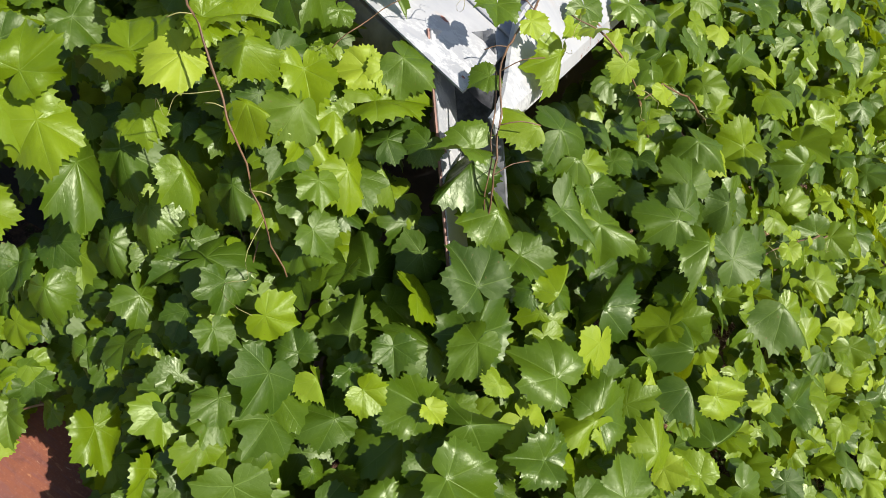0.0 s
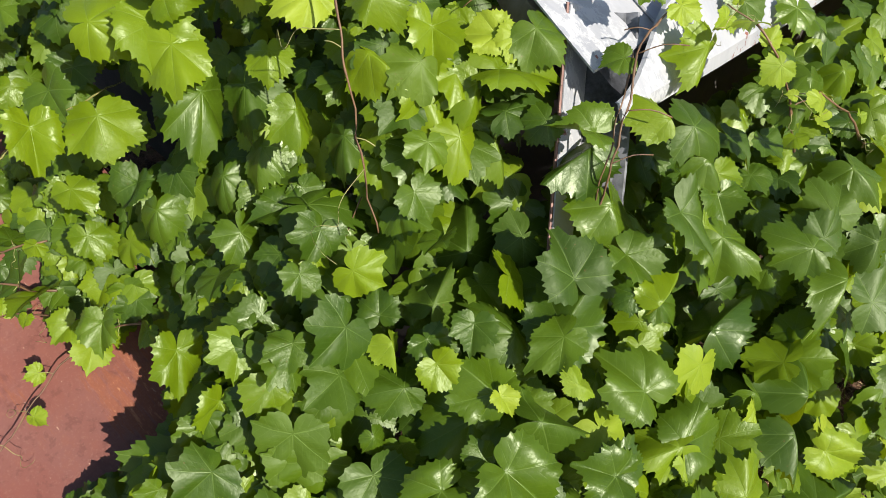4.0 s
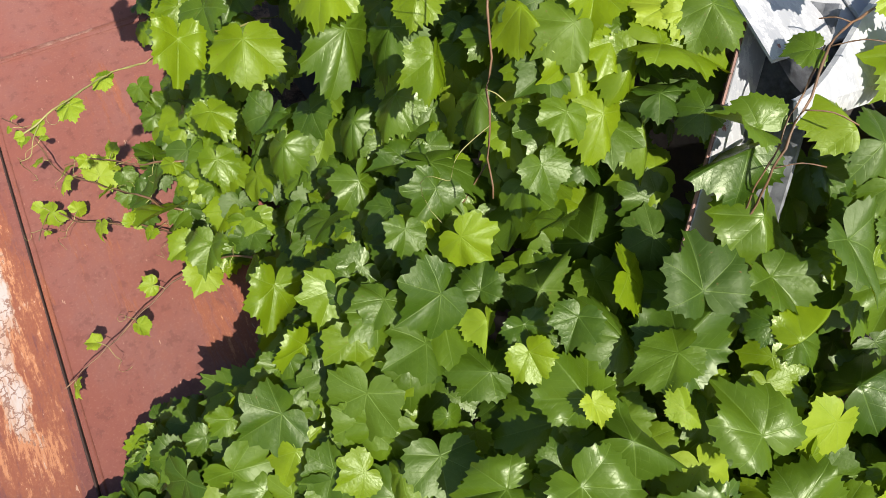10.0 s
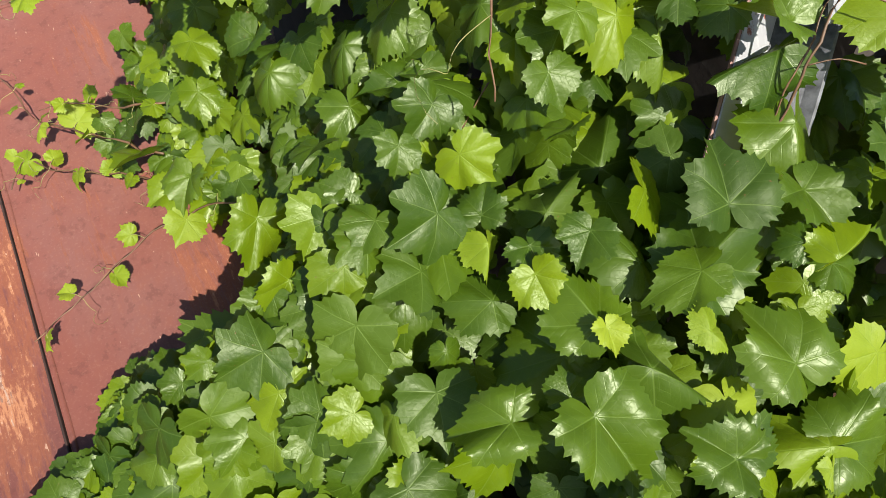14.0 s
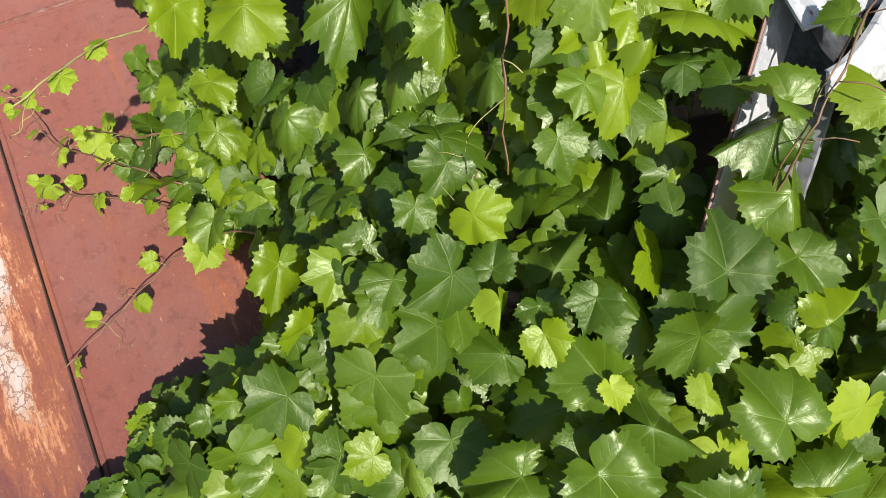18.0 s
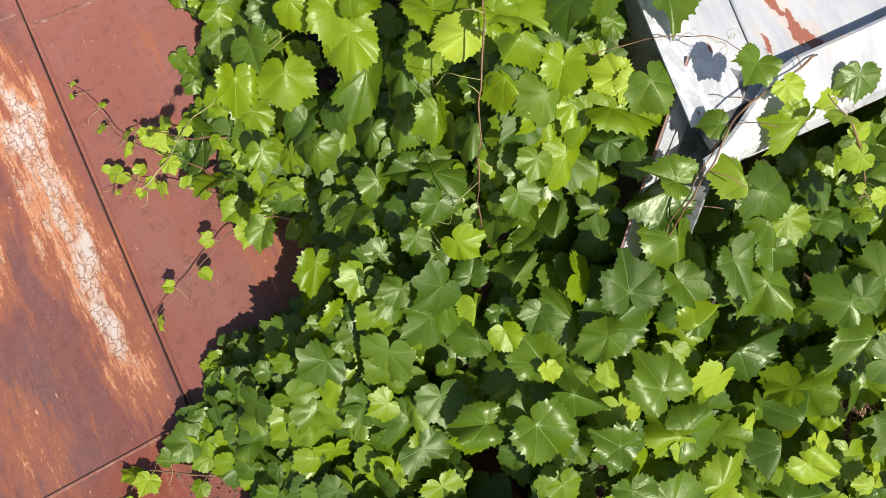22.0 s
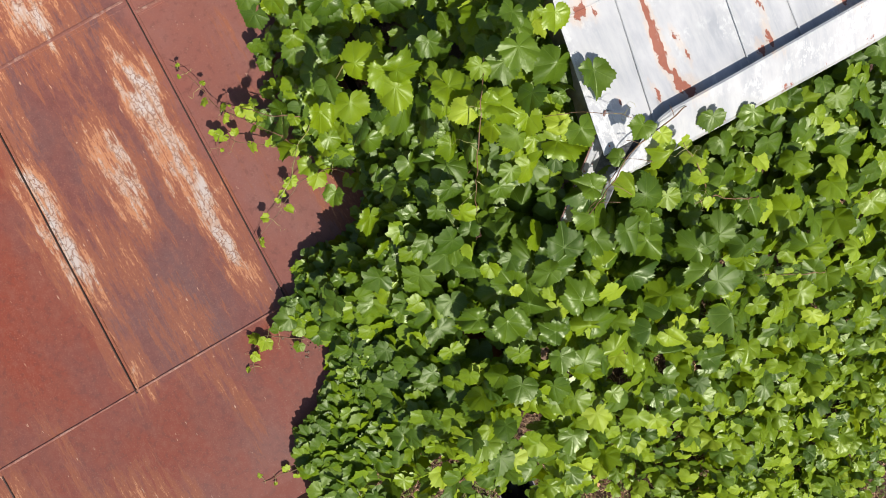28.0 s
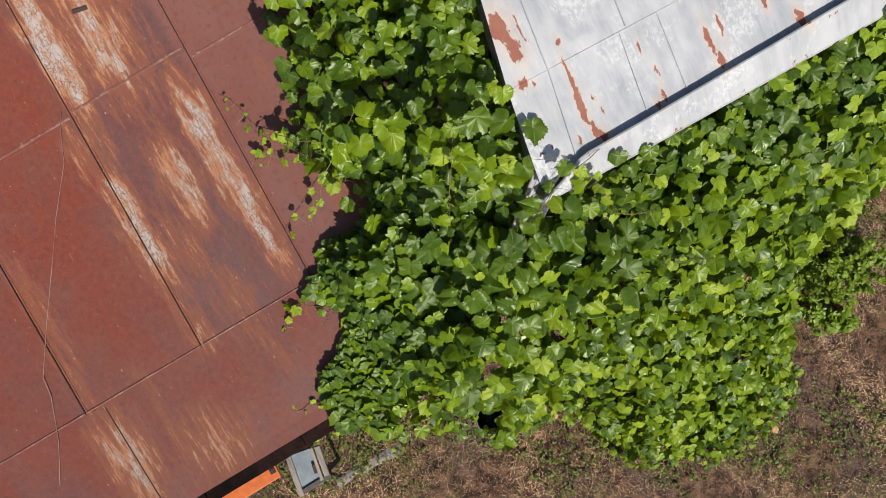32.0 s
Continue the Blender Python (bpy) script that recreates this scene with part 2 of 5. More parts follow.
        one = n.step(d, 0.15, 2.1, power, 0.0)
        worn = one if worn is None else n.math("MAXIMUM", worn, one)
    # wear runs down the slope: brown rust first, then orange threads, then a cracked white primer with crisp edges
    runs = n.noise(n.scaled(o, 5.0, 42.0, 5.0), 1.0, 8.0, 0.68)
    threads = n.noise(n.scaled(o, 26.0, 170.0, 26.0), 1.0, 5.0, 0.65)
    crumbs = n.noise(n.scaled(o, 90.0, 150.0, 90.0), 1.0, 4.0, 0.7)
    flakes = n.noise(n.scaled(o, 7.0, 15.0, 7.0), 1.0, 6.0, 0.62)
    age = n.math("ADD", n.math("MULTIPLY_ADD", runs, 1.7, -0.85), n.math("ADD", n.math("MULTIPLY_ADD", threads, 0.85, -0.425), n.math("MULTIPLY_ADD", streak, 0.5, -0.25)))
    age = n.math("ADD", n.math("MULTIPLY", age, n.math("MULTIPLY_ADD", worn, 0.35, 0.62)), n.math("MULTIPLY_ADD", worn, 0.90, -0.02))
    orange = n.step(age, 0.28, 0.52)
    col = n.mix(n.math("MULTIPLY", orange, 0.70), col, n.mix(crumbs, (0.15, 0.045, 0.024), (0.27, 0.088, 0.038)))
    col = n.mix(n.math("MULTIPLY", n.step(n.math("MULTIPLY_ADD", crumbs, 0.5, n.math("SUBTRACT", age, 0.25)), 0.60, 0.80), 0.82), col, (0.37, 0.165, 0.080))
    core = n.math("ADD", n.math("MULTIPLY", age, 0.62), n.math("ADD", n.math("MULTIPLY", worn, 0.50), n.math("MULTIPLY_ADD", flakes, 1.1, -0.55)))
    bare = n.step(core, 0.88, 0.96)
    pale = n.mix(n.step(core, 0.93, 1.20), (0.330, 0.208, 0.146), (0.372, 0.334, 0.315))
    crack = n.node("TexVoronoi", 0, Vector=n.node("VectorMath", Vector=n.scaled(o, 0.8, 1.25, 1.0), i1=n.node("VectorMath", p_operation="SCALE", i0=n.noise(o, 40.0, 3.0, 0.6, 1), Scale=0.045)), Scale=40.0, p_feature="DISTANCE_TO_EDGE")
    lines = n.math("MULTIPLY", n.step(crack, 0.03, 0.085, 1.0, 0.0), n.step(n.noise(o, 12.0, 3.0), 0.32, 0.44))
    col = n.mix(n.math("MULTIPLY", bare, 0.92), col, n.mix(n.math("MULTIPLY", lines, 0.85), pale, (0.150, 0.070, 0.048)))
    specks = n.math("MULTIPLY", n.step(crumbs, 0.62, 0.68), n.step(age, 0.45, 0.75))
    col = n.mix(n.math("MULTIPLY", specks, 0.6), col, (0.42, 0.30, 0.22))
    dust = n.math("MULTIPLY", n.step(grain, 0.52, 0.74), 0.16)
    col = n.mix(dust, col, (0.36, 0.21, 0.15))
    nick = n.math("MULTIPLY", n.step(n.noise(n.scaled(o, 14.0, 40.0, 14.0), 1.7, 3.0, 0.6), 0.70, 0.74), 0.7)
    col = n.mix(nick, col, (0.42, 0.27, 0.19))
    height = n.math("ADD", n.math("MULTIPLY", grain, 0.25), n.math("SUBTRACT", n.math("MULTIPLY", n.math("ADD", orange, bare), 0.35), n.math("MULTIPLY", lines, bare)))
    dent = n.noise(o, 2.4, 2.0)
    normal = n.bump(dent, 0.35, 0.02, n.bump(height, 0.45, 0.002))
    rough = n.math("ADD", n.math("MULTIPLY_ADD", orange, 0.22, 0.44), n.math("MULTIPLY", cloud, 0.15))
    n.bsdf.inputs["Diffuse Roughness"].default_value = 1.0
    return n.done(col, rough, normal, spec=0.4)


def lap_material():
    """A folded joint whose edge has worn to broken pale primer."""
    n = Nodes("chalky_lap_joint")
    o = n.coord()
    a = n.noise(o, 38.0, 5.0, 0.7)
    b = n.noise(o, 7.0, 3.0)
    worn = n.step(n.math("ADD", n.math("MULTIPLY", a, 0.7), n.math("MULTIPLY", b, 0.5)), 0.54, 0.80)
    col = n.mix(n.math("MULTIPLY", worn, 0.85), (0.15, 0.050, 0.034), n.mix(n.noise(o, 120.0, 3.0), (0.18, 0.080, 0.058), (0.38, 0.25, 0.195)))
    return n.done(col, 0.75, n.bump(a, 0.5, 0.003))


def white_paint():
    """Old white roof paint: chalky and smooth, faint grey runs down the slope, chipped to red-brown rust in drips."""
    n = Nodes("weathered_white_roof_paint")
    o = n.coord()
    p = n.split(o)
    cloud = n.noise(n.scaled(o, 1.0, 1.8, 1.0), 3.4, 5.0, 0.62)
    streak = n.noise(n.scaled(o, 3.0, 17.0, 3.0), 1.2, 6.0, 0.7)
    grain = n.noise(o, 90.0, 4.0, 0.65)
    col = n.mix(n.step(cloud, 0.34, 0.66), (0.258, 0.266, 0.284), (0.372, 0.370, 0.378))
    col = n.mix(n.math("MULTIPLY", n.step(streak, 0.50, 0.74), 0.22), col, (0.200, 0.218, 0.246))
    col = n.mix(n.math("MULTIPLY", n.step(n.math("ADD", n.math("MULTIPLY", streak, 0.5), n.math("MULTIPLY", cloud, 0.5)), 0.40, 0.52, 1.0, 0.0), 0.35), col, (0.43, 0.425, 0.42))
    col = n.mix(n.math("MULTIPLY", n.step(grain, 0.55, 0.78), 0.22), col, (0.31, 0.31, 0.32))
    chalk = n.math("MULTIPLY", n.step(n.noise(n.scaled(o, 1.0, 1.6, 1.0), 34.0, 6.0, 0.75), 0.48, 0.56), n.step(n.noise(o, 4.0, 4.0, 0.6), 0.50, 0.62))
    col = n.mix(n.math("MULTIPLY", chalk, 0.7), col, (0.47, 0.47, 0.47))
    bend = n.noise(n.scaled(o, 1.0, 1.5, 1.0), 13.0, 6.0, 0.72, 1)
    wp = n.split(n.node("VectorMath", Vector=o, i1=n.node("VectorMath", p_operation="SCALE", i0=n.node("VectorMath", p_operation="SUBTRACT", i0=bend, i1=(0.5, 0.5, 0.5)), Scale=0.075)))
    chip, stain = None, None
    for cx, cy, rx, ry, power in ((0.00, 2.165, 0.16, 0.014, 1.0), (0.09, 2.15, 0.10, 0.016, 1.0), (0.19, 2.165, 0.06, 0.018, 1.0), (0.225, 2.19, 0.035, 0.035, 1.0), (-0.35, 1.965, 0.08, 0.050, 1.0), (-0.25, 1.985, 0.07, 0.040, 0.95), (-0.30, 2.05, 0.10, 0.015, 0.75),
                                  (-0.12, 1.955, 0.026, 0.030, 0.95), (-0.10, 2.00, 0.03, 0.012, 0.8), (0.09, 2.86, 0.09, 0.016, 1.0), (0.19, 2.88, 0.05, 0.030, 1.0), (0.05, 2.94, 0.08, 0.014, 0.9), (0.07, 2.225, 0.03, 0.010, 0.9), (0.13, 2.24, 0.03, 0.010, 0.85),
                                  (-0.02, 2.52, 0.04, 0.012, 0.9), (0.20, 2.54, 0.05, 0.014, 0.95), (0.23, 2.50, 0.03, 0.016, 0.9), (-0.20, 2.175, 0.028, 0.016, 0.9), (0.10, 2.56, 0.035, 0.010, 0.85), (0.05, 3.2, 0.07, 0.018, 0.9), (0.2, 3.35, 0.06, 0.03, 1.0), (-0.3, 2.9, 0.06, 0.02, 0.9),
                                  (0.19, 2.08, 0.04, 0.010, 0.85), (0.16, 1.95, 0.02, 0.012, 0.7)):
        dx = n.math("MULTIPLY", n.math("SUBTRACT", wp[0], cx), 1 / rx)
        dy = n.math("MULTIPLY", n.math("SUBTRACT", wp[1], cy), 1 / ry)
        d = n.math("SQRT", n.math("ADD", n.math("MULTIPLY", dx, dx), n.math("MULTIPLY", dy, dy)))
        one, two = n.step(d, 0.3, 1.5, power, 0.0), n.step(d, 0.6, 3.0, power, 0.0)
        chip = one if chip is None else n.math("MAXIMUM", chip, one)
        stain = two if stain is None else n.math("MAXIMUM", stain, two)
    ragged = n.noise(n.scaled(o, 1.0, 2.0, 1.0), 26.0, 6.0, 0.72)
    # rust also creeps along the gutter and the lip of the eave
    lip = n.math("MAXIMUM", n.step(n.math("ABSOLUTE", n.math("SUBTRACT", p[0], 0.262)), 0.004, 0.02, 1.0, 0.0), n.step(p[0], 0.346, 0.356))
    lip = n.math("MULTIPLY", lip, n.step(n.noise(o, 6.0, 4.0, 0.6), 0.46, 0.62))
    chip = n.math("MAXIMUM", chip, n.math("MULTIPLY", lip, 0.62))
    rust = n.step(n.math("ADD", n.math("MULTIPLY", chip, 0.55), n.math("MULTIPLY", ragged, 0.70)), 0.72, 0.75)
    halo = n.math("MULTIPLY", n.step(n.math("ADD", n.math("MULTIPLY", stain, 0.45), n.math("MULTIPLY", ragged, 0.5)), 0.46, 0.72), 0.40)
    col = n.mix(halo, col, (0.46, 0.33, 0.22))
    col = n.mix(n.math("MULTIPLY", rust, 0.95), col, n.mix(grain, (0.15, 0.042, 0.026), (0.26, 0.080, 0.042)))
    height = n.math("SUBTRACT", n.math("MULTIPLY", grain, 0.2), rust)
    normal = n.bump(n.noise(o, 3.2, 2.0), 0.7, 0.04, n.bump(height, 0.5, 0.0015))
    return n.done(col, n.math("MULTIPLY_ADD", grain, 0.2, 0.38), normal, spec=0.4)


def soil_material():
    n = Nodes("dry_soil")
    o = n.coord()
    big = n.noise(o, 1.6, 4.0, 0.6)
    mid = n.noise(o, 9.0, 5.0, 0.65)
    fine = n.noise(o, 60.0, 5.0, 0.7)
    col = n.mix(n.step(mid, 0.35, 0.7), (0.046, 0.025, 0.017), (0.245, 0.132, 0.082))
    col = n.mix(n.math("MULTIPLY", n.step(big, 0.48, 0.64), 0.7), col, (0.140, 0.086, 0.074))
    col = n.mix(n.math("MULTIPLY", n.step(fine, 0.52, 0.70), 0.70), col, (0.33, 0.22, 0.130))
    col = n.mix(n.math("MULTIPLY", n.step(n.noise(o, 5.0, 4.0), 0.58, 0.70), 0.4), col, (0.13, 0.13, 0.035))
    height = n.math("ADD", n.math("MULTIPLY", mid, 1.0), n.math("MULTIPLY", fine, 0.6))
    return n.done(col, 0.95, n.bump(height, 1.0, 0.06), spec=0.2)


RUST = rust_paint()
WHITE = white_paint()
SOIL = soil_material()
SEAM = plain("dark_seam_rust", (0.040, 0.020, 0.015), 0.8, 40.0, 0.5)
LAP = lap_material()
GREY = plain("dirty_galvanised_steel", (0.10, 0.103, 0.112), 0.6, 42.0, 0.92, 0.15, 0.3)
WOOD = plain("grey_weathered_wood", (0.20, 0.17, 0.145), 0.85, 30.0, 0.4, 0, 0.5, (1, 8, 1))
DARKWOOD = plain("dark_old_boards", (0.055, 0.045, 0.040), 0.85, 30.0, 0.4, 0, 0.4)
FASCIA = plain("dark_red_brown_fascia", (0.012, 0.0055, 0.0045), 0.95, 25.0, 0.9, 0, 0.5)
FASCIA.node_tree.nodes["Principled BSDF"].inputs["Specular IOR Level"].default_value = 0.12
ORANGE = plain("orange_painted_board", (0.55, 0.13, 0.03), 0.5, 30.0, 0.25)
CANE = plain("red_brown_cane", (0.130, 0.070, 0.034), 0.55, 60.0, 0.4)
TENDRIL = plain("pale_green_tendril", (0.25, 0.235, 0.075), 0.5, 60.0, 0.3)
STRAW = plain("dry_straw", (0.46, 0.305, 0.17), 0.85, 9.0, 0.8)
TWIG = plain("brown_twig", (0.12, 0.075, 0.05), 0.9, 30.0, 0.5)
BLUEGREY = plain("blue_grey_sheet_metal", (0.16, 0.19, 0.21), 0.6, 15.0, 0.3, 0.3)
BLACK = plain("black_plastic", (0.012, 0.012, 0.014), 0.4, 20.0, 0.4)
TARP = plain("grey_plastic_strip", (0.22, 0.195, 0.205), 0.7, 18.0, 0.4)
# Wall render darkened in its colour, as shade behind the vine gaps.
WALL = plain("shade_dark_render", (0.05, 0.035, 0.03), 0.9, 25.0, 0.4, 0, 0.6)
WIRE = plain("rusty_wire", (0.20, 0.11, 0.09), 0.6, 50.0, 0.4, 0.4)
SHREDS = plain("dead_leaf_shreds", (0.17, 0.105, 0.06), 0.9, 9.0, 0.8)
DRYLEAF = plain("dry_brown_leaf", (0.45, 0.24, 0.12), 0.8, 60.0, 0.35)
# ---- leaves
def leaf_shape(seed, around, rings, calm=1.0, lobes=0.0):
    """One vine leaf about one unit long: broad, shallow-lobed, sharply toothed, its blade folded along five veins. Returns points, faces, flat places."""
    rng = random.Random(seed)
    deg = [0, 6, 14, 24, 36, 45, 52, 60, 70, 82, 94, 103, 112, 124, 138, 151, 162, 171, 176, 180]
    rad = [1.06, 0.97, 0.89, 0.83, 0.80, 0.86, 0.92, 0.86, 0.79, 0.75, 0.76, 0.77, 0.71, 0.63, 0.56, 0.49, 0.41, 0.27, 0.14, 0.05]
    deep = rng.choice((0.3, 0.6, 0.9, 1.1, 1.5)) + lobes
    rad = [0.84 + (q - 0.84) * deep if 8 < d < 80 else q for d, q in zip(deg, rad)]
    rad = [q * rng.uniform(0.95, 1.05) for q in rad]
    lop, skew = rng.uniform(-0.07, 0.07), rng.uniform(-0.05, 0.05)
    cup, droop = calm * rng.uniform(-0.10, 0.10), calm * rng.uniform(0.02, 0.34)
    fold = calm * rng.choice((-1.2, -0.9, -0.6, -0.2, 0.5, 0.9))
    wave, turn, ph = calm * rng.uniform(0.03, 0.13), calm * rng.uniform(-0.30, 0.30), rng.uniform(0, 6.28)
    bulge = rng.uniform(0.04, 0.10)
    curl = rng.uniform(-0.05, 0.16)
    sides = [rng.uniform(0.5, 1.4) for _ in range(6)]
    teeth = []
    while len(teeth) < around:
        big = rng.choice((0.055, 0.07, 0.085, 0.10)) * rng.uniform(0.8, 1.2)
        teeth += [1 + big, 1 - 0.1 * big, 1 - 0.45 * big, 1 - 0.05 * big][:rng.choice((2, 3, 3, 4)) if around > 50 else 2]
    pts, flat = [(0.0, 0.0, 0.0)], [(0.0, 0.0)]
    for q in rings:
        for k in range(around):
            a = -180 + 360 * k / around
            big = float(np.interp(abs(a), deg, rad)) * (1 + skew * math.sin(radians(a)) + lop * math.sin(radians(2 * a)))
            bite = teeth[k] if q == rings[-1] else 1.0
            tooth = 1 + (bite - 1) * (1 if abs(a) < 150 else 0.3)
            d = q * big * tooth
            x, y = 0.94 * d * math.sin(radians(a)), d * math.cos(radians(a))
            vein = min(abs(abs(a) - w) for w in (0, 52, 104))
            panel = sides[min(int((a + 180) / 60), 5)]
            z = -droop * d * d + cup * d + fold * 0.40 * min(abs(x), 0.5) + panel * bulge * d * math.sin(min(vein, 26) / 26 * 1.57)
            z += wave * d * d * math.sin(3 * radians(a) + ph) + 0.4 * wave * d * d * d * math.sin(7 * radians(a) + 2 * ph) + turn * x * y - curl * max(d - 0.6, 0) ** 2 * 2
            pts.append((x, y, z))
            flat.append((x * 0.5 + 0.5, y * 0.5 + 0.5))
    flat[0] = (0.5, 0.5)
    across, ahead = max(abs(p[0]) for p in pts), max(p[1] for p in pts)
    pts = [(x * 0.78 / across, y / ahead, z) for x, y, z in pts]
    faces = [(0, 1 + (k + 1) % around, 1 + k) for k in range(around)]
    for i in range(len(rings) - 1):
        a0, b0 = 1 + i * around, 1 + (i + 1) * around
        for k in range(around):
            k2 = (k + 1) % around
            faces += [(a0 + k, a0 + k2, b0 + k), (a0 + k2, b0 + k2, b0 + k)]
    return np.array(pts), np.array(faces), np.array(flat)


def mesh_from(name, pts, faces, flat, material):
    me = bpy.data.meshes.new(name)
    me.vertices.add(len(pts))
    me.vertices.foreach_set("co", np.asarray(pts, np.float32).ravel())
    me.loops.add(faces.size)
    me.loops.foreach_set("vertex_index", faces.astype(np.int32).ravel())
    me.polygons.add(len(faces))
    me.polygons.foreach_set("loop_start", np.arange(0, faces.size, 3, dtype=np.int32))
    me.uv_layers.new(name="UVMap").data.foreach_set("uv", np.asarray(flat, np.float32)[faces.ravel()].ravel())
    me.polygons.foreach_set("use_smooth", np.ones(len(faces), bool))
    me.update(calc_edges=True)
    me.validate()
    me.materials.append(material)
    return me


# ---- the yard: one sheet of ground, rough where the camera sees it
def ground_z(x, y):
    near = smoothstep((4.5 - abs(x - 2.2)) / 1.5) * smoothstep((6.0 - abs(y - 2.2)) / 1.5)
    return near * (0.035 * noise.noise(Vector((x * 1.7, y * 1.7, 0))) + 0.018 * noise.noise(Vector((x * 7, y * 7, 3))))


bm = bmesh.new()
xs = [-300, -60, -15, -5] + [-2.0 + 0.07 * i for i in range(116)] + [9, 25, 90, 300]
ys = [-300, -60, -15, -6] + [-3.5 + 0.08 * i for i in range(142)] + [11, 30, 90, 300]
net = [[bm.verts.new((x, y, ground_z(x, y))) for y in ys] for x in xs]
for i in range(len(xs) - 1):
    for j in range(len(ys) - 1):
        bm.faces.new((net[i][j], net[i + 1][j], net[i + 1][j + 1], net[i][j + 1]))
ground = part("ground", bm, SOIL, None, smooth=True)
tagged(ground, "dry trampled soil with sparse weeds and straw", "ground", kind="structure")

# ---- the low shed with the rusty roof
shed = thing("shed", "low shed with a rusty red-painted sheet metal roof", "shed")
COLUMNS = [-3.49, -2.79, -2.09, -1.39, -0.693, 0.002, 0.688, 1.36]


def slant(x):
    """The seams run a little askew to the eave."""
    return -0.031 * min(x, 0.0)

CROSS = [(-1.35, -2.75), (-1.37, -2.75), (-1.34, -2.74), (-1.36, -2.76), (-1.345, -2.74), (-1.38, -2.77), (-1.33, -2.73)]


def sheet(x0, x1, y0, y1, lift, rough=0.0):
    """A thin roof sheet with a slightly sagging face, turned-down edges and real thickness."""
    b = bmesh.new()
    nx, ny = max(2, int((x1 - x0) / 0.07)), max(2, int((y1 - y0) / 0.07))
    grid_ = []
    for i in range(nx + 1):
        row = []
        for j in range(ny + 1):
            x = x0 + (x1 - x0) * i / nx
            y = y0 + (y1 - y0) * j / ny + slant(x)
            z = rust_z(x, y) + lift + 0.004 * noise.noise(Vector((x * 3.3 + y0, y * 3.3, x0))) * min(i, nx - i, j, ny - j, 1)
            row.append(b.verts.new((x, y, z)))
        grid_.append(row)
    for i in range(nx):
        for j in range(ny):
            b.faces.new((grid_[i][j], grid_[i + 1][j], grid_[i + 1][j + 1], grid_[i][j + 1]))
    rim = [e for e in b.edges if e.is_boundary]
    low = bmesh.ops.extrude_edge_only(b, edges=rim)
    for v in low["geom"]:
        if isinstance(v, bmesh.types.BMVert):
            v.co.z -= 0.006
    bmesh.ops.recalc_face_normals(b, faces=b.faces)
    return b


def roof_ridge(points, width, height, b=None, lift=0.002):
    """A long low fold of metal that lies on the rusty roof along a line."""
    b = b or bmesh.new()
    rings = []
    for k, (x, y) in enumerate(points):
        x1_, y1_ = points[min(k + 1, len(points) - 1)]
        x0_, y0_ = points[max(k - 1, 0)]
        w = Vector((x1_ - x0_, y1_ - y0_, 0)).normalized()
        s = Vector((-w.y, w.x, 0)) * width / 2
        wob = 1 + 0.35 * noise.noise(Vector((x * 9, y * 9, width * 50)))
        ring = []
        for f, h in ((-1, 0), (-0.8, 0.8), (-0.2, 1.0), (0.5, 0.9), (1, 0)):
            q = Vector((x, y, 0)) + s * f * wob
            ring.append(b.verts.new((q.x, q.y, rust_z(q.x, q.y) + lift + height * h * wob)))
        rings.append(ring)
    for one, two in zip(rings, rings[1:]):
        for k in range(4):
            b.faces.new((one[k], one[k + 1], two[k + 1], two[k]))
    b.faces.new(rings[0])
    b.faces.new(rings[-1][::-1])
    bmesh.ops.recalc_face_normals(b, faces=b.faces)
    return b


def span(a, c, step=0.06):
    k = max(1, int(math.dist(a, c) / step))
    return [(a[0] + (c[0] - a[0]) * i / k, a[1] + (c[1] - a[1]) * i / k) for i in range(k + 1)]


for j in range(len(COLUMNS) - 1):
    y0, y1 = COLUMNS[j], COLUMNS[j + 1]
    mid, far = CROSS[j]
    part("roof_sheet", sheet(mid + 0.002, 0.004, y0 + 0.003, y1 - 0.003, 0.0), RUST, shed, smooth=False)
    part("roof_sheet", sheet(far, mid + 0.012, y0 + 0.003, y1 - 0.003, 0.003), RUST, shed)
    part("roof_sheet", sheet(far - 1.4, far + 0.01, y0 + 0.003, y1 - 0.003, 0.006), RUST, shed)
    part("lap_joint", roof_ridge(span((mid, y0 + 0.012 + slant(mid)), (mid - 0.015, y1 - 0.012 + slant(mid))), 0.014, 0.0012, lift=0.0045), LAP, shed, "chalky pale folded lap joint")
    part("lap_joint", roof_ridge(span((far, y0 + 0.012 + slant(far)), (far - 0.015, y1 - 0.012 + slant(far))), 0.014, 0.004, lift=0.006), LAP, shed, "chalky pale folded lap joint")
for y in COLUMNS[1:-1]:
    part("standing_seam", roof_ridge(span((-4.1, y + slant(-4.1)), (0.0, y)), 0.0055, 0.009), SEAM, shed, "dark rusted standing seam")
    part("seam_flange", roof_ridge(span((-4.1, y + 0.015 + slant(-4.1)), (-0.01, y + 0.010)), 0.010, 0.003), RUST, shed)
EAVE = [-3.49, -2.0, -0.594, 0.80, 1.36]
for y0, y1 in zip(EAVE, EAVE[1:]):
    part("eave_sheet", sheet(0.0, 0.672, y0 + 0.002, y1 + 0.01, 0.0), RUST, shed)
for y in EAVE[1:-1]:
    part("lap_joint", roof_ridge(span((0.02, y + 0.004), (0.665, y)), 0.006, 0.003, lift=0.004), SEAM, shed, "thin rusted overlap")
part("lap_joint", roof_ridge(span((0.002, -3.49), (-0.012, 1.36)), 0.008, 0.0010, lift=0.0042), LAP, shed, "chalky pale folded lap joint")
